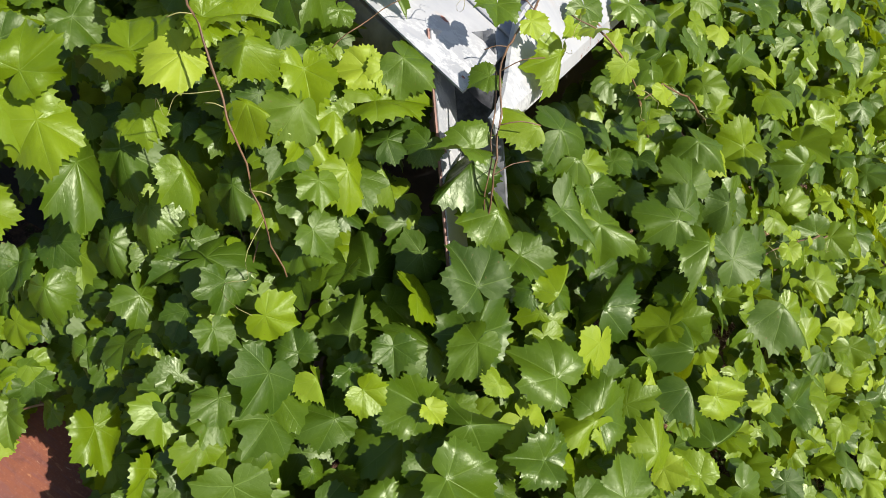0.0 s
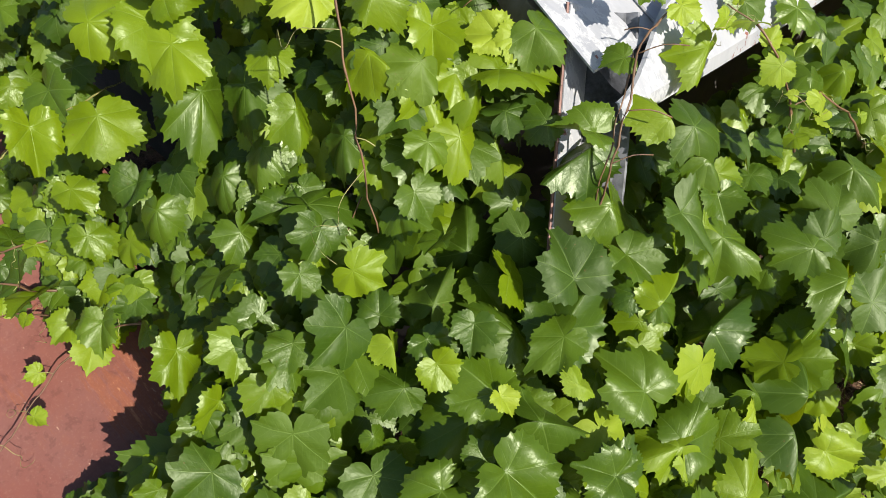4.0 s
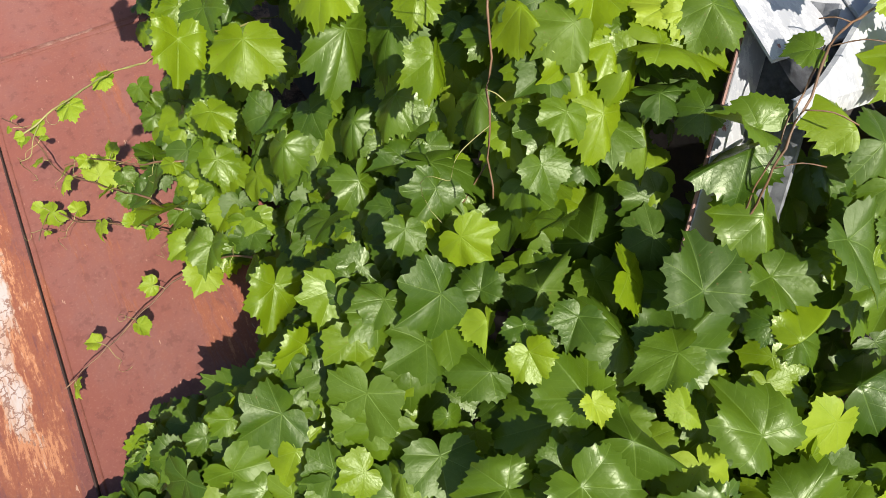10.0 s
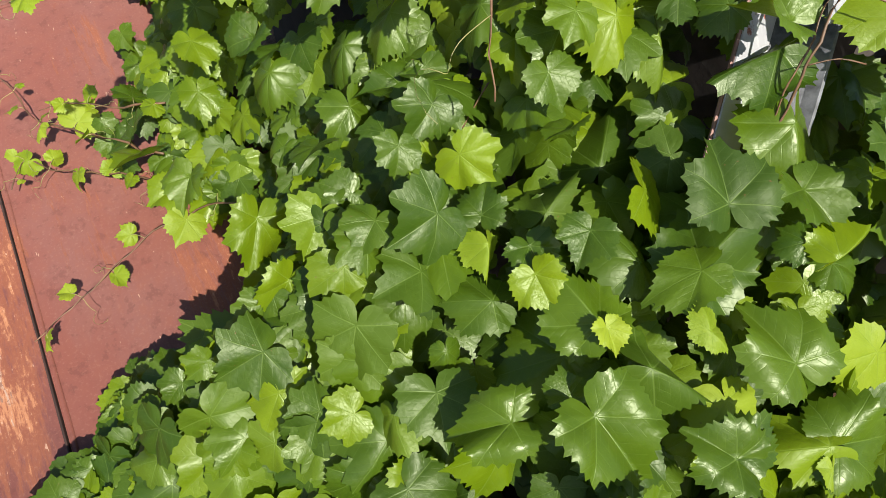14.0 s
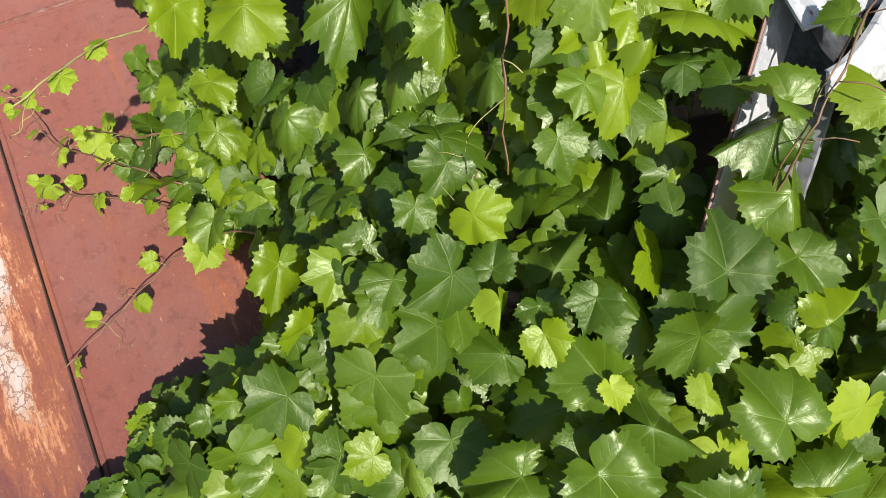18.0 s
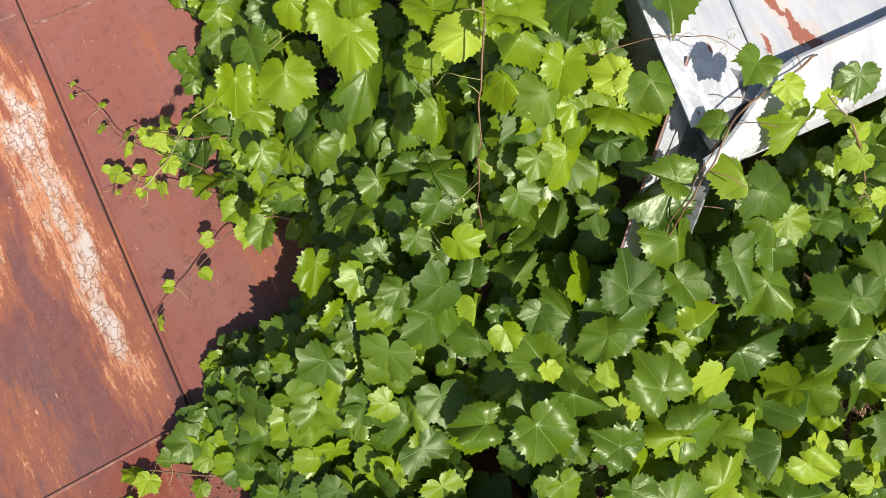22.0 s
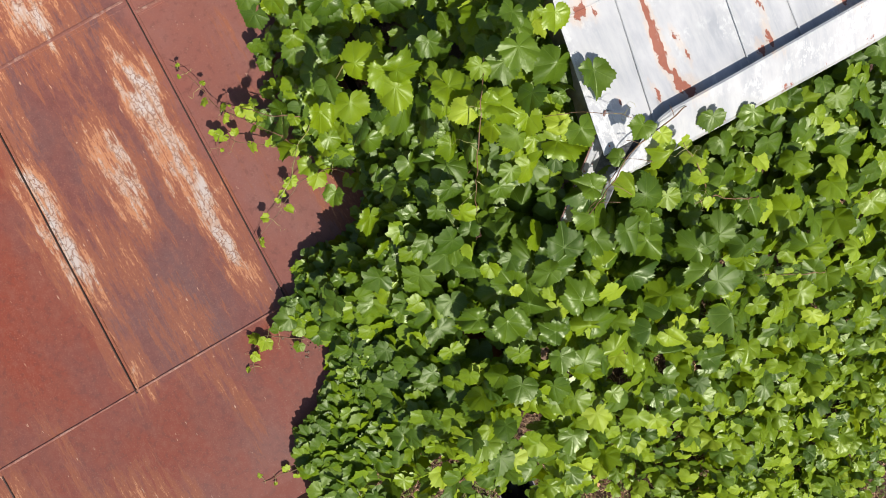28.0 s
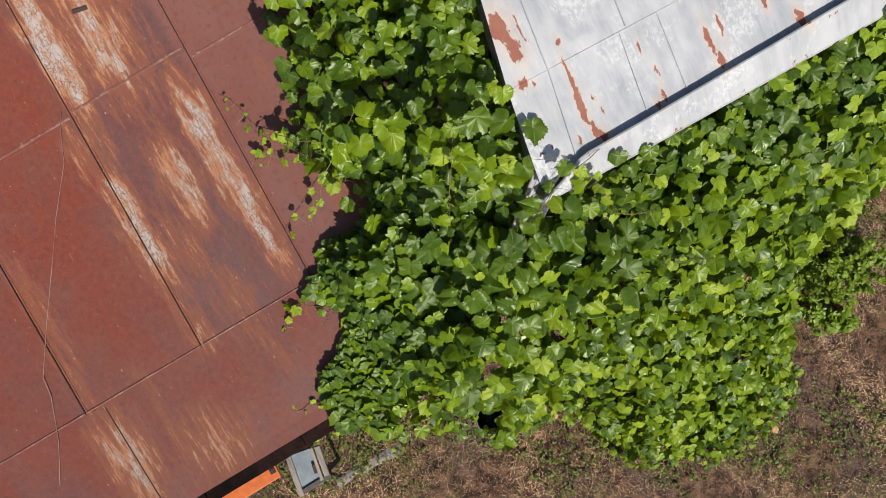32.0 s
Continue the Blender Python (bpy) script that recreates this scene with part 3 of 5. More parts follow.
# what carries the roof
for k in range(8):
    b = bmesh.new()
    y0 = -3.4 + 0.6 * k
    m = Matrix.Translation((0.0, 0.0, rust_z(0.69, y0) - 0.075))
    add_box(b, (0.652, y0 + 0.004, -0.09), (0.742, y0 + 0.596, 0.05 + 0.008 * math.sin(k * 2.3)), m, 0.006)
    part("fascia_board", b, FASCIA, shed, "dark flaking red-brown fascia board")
b = bmesh.new()
add_box(b, (-4.2, -3.3, 0.0), (0.45, -3.2, 1.6))
add_box(b, (0.38, -3.2, 0.0), (0.45, 1.2, 1.62))
add_box(b, (-4.2, 1.15, 0.0), (0.38, 1.25, 1.7))
part("shed_wall", b, WALL, shed, "rendered shed wall coloured dark as shade")
b = bmesh.new()
for k in range(5):
    x = -4.0 + 1.0 * k
    add_box(b, (x, -3.3, rust_z(x, 0) - 0.28), (x + 0.06, 1.2, rust_z(x, 0) - 0.15))
part("rafter", b, DARKWOOD, shed)
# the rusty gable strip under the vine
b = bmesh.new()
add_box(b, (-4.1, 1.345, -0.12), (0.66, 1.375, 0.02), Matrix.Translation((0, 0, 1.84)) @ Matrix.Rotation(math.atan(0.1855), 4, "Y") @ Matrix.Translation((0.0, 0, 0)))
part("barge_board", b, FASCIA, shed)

# a dark torn tab on the upper sheet
b = bmesh.new()
add_box(b, (-0.011, -0.040, 0.004), (0.011, 0.040, 0.009), Matrix.Translation((-1.808, 0.365, rust_z(-1.808, 0.365) + 0.003)) @ Matrix.Rotation(math.atan(0.1855), 4, "Y") @ Matrix.Rotation(radians(-9), 4, "Z"), 0.002)
part("torn_tab", b, SEAM, shed, "dark torn metal tab on the roof")

# loose wire that lies across the sheets
b = bmesh.new()
line = [(-1.40, 0.012), (-1.33, -0.03), (-1.17, -0.109), (-0.95, -0.29), (-0.726, -0.447), (-0.5, -0.62), (-0.271, -0.773), (-0.17, -0.79), (0.05, -0.88), (0.253, -0.99)]
add_tube(b, [(x, y, rust_z(x, y) + 0.012 + 0.012 * math.sin(k * 1.9) ** 2) for k, (x, y) in enumerate(line)], 0.0028, 5)
wire = part("wire", b, WIRE, None)
tagged(wire, "thin rusty wire lying across the roof sheets", "wire")

# ---- the outbuilding with the white roof
barn = thing("outbuilding", "outbuilding with a weathered white painted tin roof", "outbuilding")


def white_sheet(x0, x1, y0, y1, lift=0.0, y0_top=None):
    b_ = bmesh.new()
    nx, ny = max(2, int((x1 - x0) / 0.06)), max(2, int((y1 - y0) / 0.06))
    y0_top = y0 if y0_top is None else y0_top
    rows_ = []
    for i in range(nx + 1):
        x = x0 + (x1 - x0) * i / nx
        ya = y0_top + (y0 - y0_top) * i / nx
        rows_.append([b_.verts.new((x, ya + (y1 - ya) * j / ny, white_z(x, ya + (y1 - ya) * j / ny) + lift
                                    + 0.006 * noise.noise(Vector((x * 4, (ya + (y1 - ya) * j / ny) * 4, 1.0))) * min(i, nx - i, j, ny - j, 1))) for j in range(ny + 1)])
    for i in range(nx):
        for j in range(ny):
            b_.faces.new((rows_[i][j], rows_[i + 1][j], rows_[i + 1][j + 1], rows_[i][j + 1]))
    rim = [e for e in b_.edges if e.is_boundary]
    for v in bmesh.ops.extrude_edge_only(b_, edges=rim)["geom"]:
        if isinstance(v, bmesh.types.BMVert):
            v.co.z -= 0.005
    bmesh.ops.recalc_face_normals(b_, faces=b_.faces)
    return b_


def white_ridge(points, width, height, lift=0.002):
    b_ = bmesh.new()
    add_tube(b_, [(x, y, white_z(x, y) + lift + height * (0.4 + 0.2 * noise.noise(Vector((x * 6, y * 6, 4))))) for x, y in points], width / 2, 6)
    return b_


part("roof_sheet", white_sheet(-0.125, 0.276, 1.826, 2.66, 0.0, 1.880), WHITE, barn)
part("roof_sheet", white_sheet(-1.0, -0.115, 1.878, 2.115, 0.004, 2.05), WHITE, barn)
part("roof_sheet", white_sheet(-1.0, -0.115, 2.113, 2.50, 0.003), WHITE, barn)
part("roof_sheet", white_sheet(-1.0, -0.115, 2.50, 3.25, 0.004), WHITE, barn)
part("roof_sheet", white_sheet(-0.125, 0.285, 2.655, 3.42, 0.001), WHITE, barn)
part("roof_sheet", white_sheet(-0.125, 0.285, 3.415, 4.9, 0.0), WHITE, barn)
part("roof_sheet", white_sheet(-0.125, 0.285, 4.895, 7.2, 0.001), WHITE, barn)
part("roof_sheet", white_sheet(-1.0, -0.115, 3.25, 4.6, 0.003), WHITE, barn)
part("roof_sheet", white_sheet(-1.0, -0.115, 4.6, 7.2, 0.004), WHITE, barn)
part("roof_sheet", white_sheet(-4.0, -0.99, 2.05, 7.2, 0.007, 2.5), WHITE, barn)
part("seam", white_ridge(span((-1.0, 2.15), (-0.115, 2.085)), 0.010, 0.012), WHITE, barn)
part("seam", white_ridge(span((-0.115, 2.085), (0.27, 2.03)), 0.007, 0.004), WHITE, barn)
part("seam", white_ridge(span((-1.0, 2.53), (-0.13, 2.50)), 0.010, 0.012), WHITE, barn)
part("seam", white_ridge(span((-0.12, 2.665), (0.27, 2.66)), 0.007, 0.004), WHITE, barn)
part("seam", white_ridge(span((-0.12, 2.46), (0.27, 2.43)), 0.005, 0.003), WHITE, barn)
part("seam", white_ridge(span((-1.0, 3.26), (-0.12, 3.25)), 0.010, 0.012), WHITE, barn)
part("lap_joint", white_ridge(span((-0.12, 1.88), (-0.12, 7.0)), 0.006, 0.003), WHITE, barn)
# a strip of tin folded up along the eave turns the water towards the corner
b = bmesh.new()
rings = []
for k in range(60):
    s = (k / 59) ** 1.6
    y = 1.812 + 5.4 * s
    rise = smoothstep((y - 1.81) / 0.27)
    wob = 0.006 * noise.noise(Vector((y * 2.3, 0.4, 0)))
    foot = 0.352 + 0.014 * s * 5.4 + wob
    top = foot - (0.008 + (0.076 + 0.026 * s * 5.4) * rise)
    zf, zt = white_z(foot, y) - 0.004, white_z(top, y) + 0.003 + 0.049 * rise + 0.006 * rise * noise.noise(Vector((y * 3, 2, 0)))
    rings.append([b.verts.new(v) for v in ((foot + 0.004, y, zf - 0.03), (foot, y, zf), (top, y, zt), (top - 0.008, y, zt - 0.002), (top - 0.004, y, white_z(top, y) + 0.001))])
for one, two in zip(rings, rings[1:]):
    for k in range(4):
        b.faces.new((one[k], two[k], two[k + 1], one[k + 1]))
b.faces.new(rings[0])
bmesh.ops.recalc_face_normals(b, faces=b.faces)
part("eave_upstand", b, WHITE, barn, "white tin strip folded up along the eave")
# the spout: an open channel that leads the water down from the corner
b = bmesh.new()
a0, way = Vector((0.195, 1.856, 2.622)), Vector((0.44, -0.545, -0.71)).normalized()
side = Vector((0.78, 0.63, 0)).normalized()
lift = side.cross(way).normalized()
lift = lift if lift.z > 0 else -lift
LONG = 0.44
ring_a = []
for k in range(9):
    c = a0 + way * (LONG * k / 8 - 0.07)
    sag = 0.003 * math.sin(k * 1.7)
    ring_a.append([b.verts.new(c + side * sx + lift * (h + sag)) for sx, h in ((0.0, 0.0), (0.004, 0.002), (0.042, -0.040), (0.075, -0.045), (0.104, -0.043), (0.122, -0.034), (0.126, -0.036), (0.108, -0.049), (0.075, -0.051), (0.040, -0.046))])
for one, two in zip(ring_a, ring_a[1:]):
    for k in range(10):
        b.faces.new((one[k], one[(k + 1) % 10], two[(k + 1) % 10], two[k]))
bmesh.ops.recalc_face_normals(b, faces=b.faces)
spout = part("spout", b, GREY, barn, "dirty grey galvanised water spout")
b = bmesh.new()
ring_a = []
for k in range(9):
    c = a0 + way * (LONG * k / 8 - 0.07)
    ring_a.append([b.verts.new(c + side * sx + lift * h) for sx, h in ((0.001, 0.005), (0.041, -0.036), (0.0425, -0.0345), (0.003, 0.0065))])
for one, two in zip(ring_a, ring_a[1:]):
    for k in range(4):
        b.faces.new((one[k], one[(k + 1) % 4], two[(k + 1) % 4], two[k]))
bmesh.ops.recalc_face_normals(b, faces=b.faces)
part("spout_flank", b, WHITE, spout, "white painted flank of the spout")
b = bmesh.new()
add_tube(b, [a0 + way * (LONG * k / 8 - 0.07) + side * -0.002 + lift * 0.004 for k in range(9)], 0.0032, 6)
part("spout_edge", b, WIRE, spout, "rusted rolled edge")
b = bmesh.new()
bmesh.ops.create_uvsphere(b, u_segments=8, v_segments=5, radius=0.0045, matrix=Matrix.Translation(a0 + way * 0.235 + side * 0.018 + lift * -0.012))
part("nail", b, SEAM, spout, "dark nail head")
b = bmesh.new()
grid_ = []
for i in range(5):
    row = []
    for j in range(9):
        x, y = 0.268 + 0.072 * i / 4, 1.842 + 0.40 * j / 8
        row.append(b.verts.new((x, y, white_z(x, y) - 0.004 - 0.006 * math.sin(math.pi * i / 4) + 0.002 * noise.noise(Vector((x * 30, y * 30, 0))))))
    grid_.append(row)
for i in range(4):
    for j in range(8):
        b.faces.new((grid_[i][j], grid_[i + 1][j], grid_[i + 1][j + 1], grid_[i][j + 1]))
bmesh.ops.solidify(b, geom=b.faces[:], thickness=0.002)
part("gutter_floor", b, GREY, barn, "dirty grey metal gutter floor", True)
# gable board, walls
b = bmesh.new()
tilt = Matrix.Translation((0.2, 1.835, white_z(0.2, 1.835) - 0.010)) @ Matrix.Rotation(math.atan(0.42), 4, "Y") @ Matrix.Rotation(radians(-9.5), 4, "Z")
add_box(b, (-3.0, 0.010, -0.16), (0.0, 0.036, -0.022), tilt, 0.004)
part("barge_board", b, WOOD, barn, "grey weathered barge board")
b = bmesh.new()
add_box(b, (-4.0, 2.30, 0.0), (0.15, 2.38, 2.5))
add_box(b, (0.08, 2.38, 0.0), (0.15, 7.1, 2.2))
part("wall", b, DARKWOOD, barn, "dark weathered board wall")

# ---- small things in the yard
beam = thing("painted_board", "orange painted board with a steel bracket under the eave", "board")
b = bmesh.new()
add_box(b, (0.706, -2.6, 1.165), (0.822, -0.105, 1.20), None, 0.004)
part("plank", b, ORANGE, beam)
b = bmesh.new()
add_box(b, (0.752, -0.150, 1.2005), (0.784, -0.115, 1.208), None, 0.002)
part("bracket", b, SEAM, beam, "small dark steel bracket")
for y in (-0.5, -1.4, -2.5):
    b = bmesh.new()
    add_box(b, (0.715, y - 0.03, -0.02), (0.755, y + 0.03, 1.163), None, 0.004)
    part("post", b, DARKWOOD, beam)

hatch = thing("hatch", "leaning wooden hatch with a blue-grey metal panel", "hatch")
lean = Matrix.Translation((0.742, -0.098, 0.90)) @ Matrix.Rotation(radians(-11), 4, "Z") @ Matrix.Rotation(radians(9), 4, "Y")
b = bmesh.new()
add_box(b, (0.0, 0.030, -0.016), (0.245, 0.168, -0.008), lean)
part("panel", b, BLUEGREY, hatch, "blue-grey dented sheet metal panel")
for y0, y1, x0, x1, h in ((0.0, 0.034, -0.01, 0.27, 0.012), (0.164, 0.184, -0.005, 0.215, 0.022), (0.192, 0.228, 0.0, 0.20, 0.010)):
    b = bmesh.new()
    add_box(b, (x0, y0, -0.024), (x1, y1, h), lean, 0.003)
    part("frame_board", b, WOOD, hatch)
b = bmesh.new()
add_box(b, (0.0, 0.012, -0.05), (0.034, 0.235, 0.006), lean @ Matrix.Translation((0.236, 0, 0)) @ Matrix.Rotation(radians(12), 4, "Z"), 0.003)
part("cross_board", b, DARKWOOD, hatch, "dark cross board")
b = bmesh.new()
add_box(b, (0.10, 0.142, 0.011), (0.16, 0.165, 0.017), lean, 0.002)
part("hinge", b, SEAM, hatch, "rusted hinge")
for x, y in ((0.02, 0.015), (0.235, 0.02), (0.20, 0.175)):
    b = bmesh.new()
    q = lean @ Vector((x, y, -0.02))
    add_box(b, (q.x - 0.015, q.y - 0.012, -0.02), (q.x + 0.015, q.y + 0.012, q.z))
    part("leg", b, DARKWOOD, hatch)

BUCKET = (1.28, 1.18)
bucket = thing("bucket", "black plastic bucket with a pale rim half under the vine", "bucket")
b = bmesh.new()
prof = [(0.0, 0.02), (0.085, 0.02), (0.100, 0.30), (0.108, 0.302), (0.108, 0.29), (0.104, 0.285), (0.09, 0.0), (0.0, 0.0)]
cols = [[b.verts.new((BUCKET[0] + r * math.cos(a * math.tau / 28), BUCKET[1] + r * math.sin(a * math.tau / 28), z + 0.01)) for a in range(28)] for r, z in prof[1:-1]]
for one, two in zip(cols, cols[1:]):
    for k in range(28):
        b.faces.new((one[k], one[(k + 1) % 28], two[(k + 1) % 28], two[k]))
b.faces.new(cols[0][::-1])
b.faces.new(cols[-1])
bmesh.ops.recalc_face_normals(b, faces=b.faces)
part("tub", b, BLACK, bucket, smooth=True)
b = bmesh.new()
add_tube(b, [(BUCKET[0] + 0.106 * math.cos(a * math.tau / 28), BUCKET[1] + 0.106 * math.sin(a * math.tau / 28), 0.315) for a in range(29)], 0.004, 6)
part("rim", b, TARP, bucket, "pale worn rim")

b = bmesh.new()
prev = None
for k in range(16):
    s = k / 15
    c = Vector((1.115 + 0.02 * s, -0.06 + 0.56 * s, ground_z(1.12, -0.06 + 0.56 * s) + 0.012))
    row = [b.verts.new(c + Vector((o + 0.004 * math.sin(k * 1.3), 0, h + 0.006 * math.sin(k * 0.9 + o * 40)))) for o, h in ((-0.05, -0.024), (-0.036, -0.008), (0.0, -0.005), (0.034, -0.008), (0.048, -0.024))]
    if prev:
        for q in range(4):
            b.faces.new((prev[q], prev[q + 1], row[q + 1], row[q]))
    prev = row
strip = part("plastic_strip", b, TARP, None, smooth=True)
tagged(strip, "grey plastic strip half buried in the soil", "strip")

bed = thing("raised_bed_board", "dark wooden board edging a bed in the soil", "board")
b = bmesh.new()
add_box(b, (1.14, 5.4, -0.05), (1.18, 7.4, 0.26), None, 0.006)
part("plank", b, DARKWOOD, bed)
b = bmesh.new()
add_box(b, (1.181, 5.4, -0.05), (1.215, 7.4, 0.18), None, 0.006)
part("plank", b, DARKWOOD, bed, "brown side board")


def blade_field(name, count, material, label, seed, length, width, lie, area, patch, gate):
    """Many thin bent blades on the ground as one object."""
    r_ = random.Random(seed)
    pts, faces, flat = [], [], []
    made = 0
    while made < count:
        x, y = r_.uniform(area[0], area[1]), r_.uniform(area[2], area[3])
        if noise.noise(Vector((x * patch, y * patch, seed))) < gate + r_.uniform(-0.25, 0.25):
            continue
        made += 1
        a, l = r_.uniform(0, math.tau), r_.uniform(*length)
        up = r_.uniform(*lie)
        w = r_.uniform(*width)
        d = Vector((math.cos(a), math.sin(a), 0))
        s = Vector((-d.y, d.x, 0)) * w
        bend = r_.uniform(-0.3, 0.3) * l
        base = Vector((x, y, ground_z(x, y) + 0.004))
        k0 = len(pts)
        for f in (0.0, 0.5, 1.0):
            c = base + d * l * f + Vector((0, 0, l * up * f * (1.6 - f) + 0.004)) + s.normalized() * bend * f * f
            pts += [c - s * (1 - 0.8 * f), c + s * (1 - 0.8 * f)]
            flat += [(0.45, 0.3 + 0.4 * f), (0.55, 0.3 + 0.4 * f)]
        for q in (0, 2):
            faces += [(k0 + q, k0 + q + 1, k0 + q + 2), (k0 + q + 1, k0 + q + 3, k0 + q + 2)]
    ob = new(name, mesh_from(name, np.array([tuple(p_) for p_ in pts]), np.array(faces), np.array(flat), material))
    return tagged(ob, label, name.replace("_", " "), kind="stuff")
# ---- the vine: a sheet of leaves from the gap between the roofs down to the yard
EDGE = [(-2.6, 1.25), (-1.3, 1.2), (-0.8, 1.13), (-0.55, 1.02), (-0.38, 1.06), (-0.29, 1.13), (-0.20, 1.15), (-0.13, 1.10), (-0.085, 0.985), (-0.145, 0.885), (-0.075, 0.80), (-0.01, 0.71), (0.03, 0.645),
        (0.10, 0.67), (0.17, 0.75), (0.25, 0.80), (0.31, 0.75), (0.38, 0.68), (0.46, 0.57), (0.50, 0.46), (0.62, 0.43), (0.75, 0.44), (0.95, 0.64), (1.20, 1.05), (1.38, 1.15), (1.52, 1.62), (1.75, 1.80), (2.1, 1.85), (2.46, 2.45),
        (2.46, 2.9), (2.34, 3.32), (2.05, 3.46), (1.62, 3.58), (1.40, 3.90), (1.36, 4.75), (1.22, 6.2), (1.15, 7.0)]
BACK = [(0.40, 7.0), (0.385, 2.0), (0.36, 1.86), (0.22, 1.84), (-0.12, 1.90), (-0.45, 1.95), (-2.6, 2.2)]
CREST_X = [-2.6, -0.7, -0.5, 0.05, 0.2, 0.3, 0.45, 0.55, 0.65, 0.8, 0.95, 1.18, 1.35, 1.7, 2.05, 2.4, 3.0]
CREST_Z = [2.75, 2.62, 2.60, 2.62, 2.42, 2.45, 2.40, 2.33, 2.26, 2.20, 1.96, 1.64, 1.32, 0.95, 0.50, 0.32, 0.2]


def inside(x, y, poly):
    hit = False
    for (x0, y0), (x1, y1) in zip(poly, poly[1:] + poly[:1]):
        if (y0 > y) != (y1 > y) and x < (x1 - x0) * (y - y0) / (y1 - y0) + x0:
            hit = not hit
    return hit


def edge_far(x, y):
    best = 9.0
    for (x0, y0), (x1, y1) in zip(EDGE, EDGE[1:]):
        dx, dy = x1 - x0, y1 - y0
        s = min(max(((x - x0) * dx + (y - y0) * dy) / (dx * dx + dy * dy), 0), 1)
        best = min(best, math.hypot(x - x0 - s * dx, y - y0 - s * dy))
    return best


def canopy_z(x, y):
    crest = float(np.interp(x, CREST_X, CREST_Z))
    slope = 1.80 + 0.92 * (y - 0.8) + 0.17 * math.exp(-((x - 0.12) / 0.14) ** 2) + (0.25 * smoothstep((-0.45 - x) / 0.3) if x < -0.45 else 0.0)
    roof = rust_z(x, y) + 0.04
    yard = float(np.interp(y, (0.3, 1.2, 1.6), (1.50, 1.15, 0.12)))
    base = roof if x < 0.66 else float(np.interp(x, (0.66, 0.85), (roof, min(yard, roof))))
    full = max(min(crest, slope), base)
    reach = float(np.interp(x, (-1.0, 0.2, 0.8, 1.4, 2.4), (0.12, 0.12, 0.22, 0.40, 0.35)))
    lump = 0.05 * noise.noise(Vector((x * 3.1, y * 3.1, 0.3))) + 0.025 * noise.noise(Vector((x * 8, y * 8, 2.0)))
    return base + (full - base) * smoothstep(edge_far(x, y) / reach * 0.85 + 0.15) + lump


def canopy_normal(x, y, e=0.05):
    return Vector((canopy_z(x - e, y) - canopy_z(x + e, y), canopy_z(x, y - e) - canopy_z(x, y + e), 2 * e)).normalized()


def leaf_pose(at, normal, tip, size):
    """A leaf whose stalk end lies at a place; its blade faces the normal and its tip points the given way."""
    z = Vector(normal).normalized()
    y = (Vector(tip) - z * z.dot(Vector(tip))).normalized()
    x = y.cross(z)
    m = Matrix((x, y, z)).transposed().to_4x4()
    m.translation = at
    return m @ Matrix.Diagonal((size, size, size, 1))


COARSE = [leaf_shape(250 + k, 26, (1.0,)) for k in range(12)]
FINE = [leaf_shape(100 + k, 84, (0.25, 0.55, 0.84, 1.0)) for k in range(20)]
CALM = [leaf_shape(150 + k, 96, (0.2, 0.45, 0.7, 0.88, 1.0), 1.5) for k in range(24)]
ROUGH = [leaf_shape(200 + k, 48, (0.5, 1.0), 1.05, 0.7) for k in range(24)]
vine = thing("grape_vine", "dense climbing grape vine with lobed glossy green leaves", "vine")
fine = {m.name: [mesh_from("leaf", *s, m) for s in FINE] for m in (MATURE_SHADED, LEAF, LIT_LEAF, YOUNG)}
calm = {m.name: [mesh_from("leaf", *s, m) for s in CALM] for m in (MATURE_SHADED, LEAF, LIT_LEAF, YOUNG)}
rng = random.Random(7)


def put_leaf(m, kind, parent=None, shapes=None):
    ob = new("leaf", rng.choice((shapes or fine)[kind.name]))
    ob.matrix_world = m
    ob.parent = parent or vine
    return ob


def join_leaves(name, poses, shapes, material, parent, label):
    pts, faces, flat, base = [], [], [], 0
    for k, m in enumerate(poses):
        p, f, u = shapes[k % len(shapes)]
        a = np.array(m)
        pts.append(p @ a[:3, :3].T + a[:3, 3])
        faces.append(f + base)
        flat.append(u)
        base += len(p)
    ob = new(name, mesh_from(name, np.concatenate(pts), np.concatenate(faces), np.concatenate(flat), material))
    ob.parent = parent
    return tagged(ob, label, name if not parent else "", kind="stuff")


# the large outer leaves: stalk end, the way to the tip, the roll about that way, the breadth, and a tone: 0 deep green
# for old leaves and leaves in shade, 2 pale for leaves in sun, 3 young and yellow
PLACED_LEAVES = []
PLACED_LEAVES += [
    (0.103, 0.814, 1.938, 0.012, -0.044, -0.035, 13, 0.84, 1.4),
    (0.044, 0.865, 1.997, 0.023, -0.061, -0.039, 15, 0.80, 0.8),
    (0.125, 0.877, 1.948, 0.050, -0.036, -0.054, -9, 0.93, 1.4),
    (0.044, 1.039, 2.027, 0.079, -0.082, -0.103, -44, 0.72, 1),
    (0.063, 0.951, 2.004, 0.053, -0.059, -0.069, -28, 0.72, 1),
    (0.222, 0.992, 1.928, -0.059, -0.075, 0.017, 18, 0.72, 1.2),
    (-0.362, 1.143, 2.274, 0.051, -0.012, -0.043, -12, 0.81, 1.8),
    (-0.335, 1.139, 2.557, 0.054, -0.031, -0.056, -24, 0.72, 2),
    (-0.179, 1.064, 2.244, 0.036, -0.046, -0.036, 19, 0.84, 1.2),
    (-0.041, 1.128, 2.229, 0.051, -0.045, -0.066, -29, 0.72, 2),
]
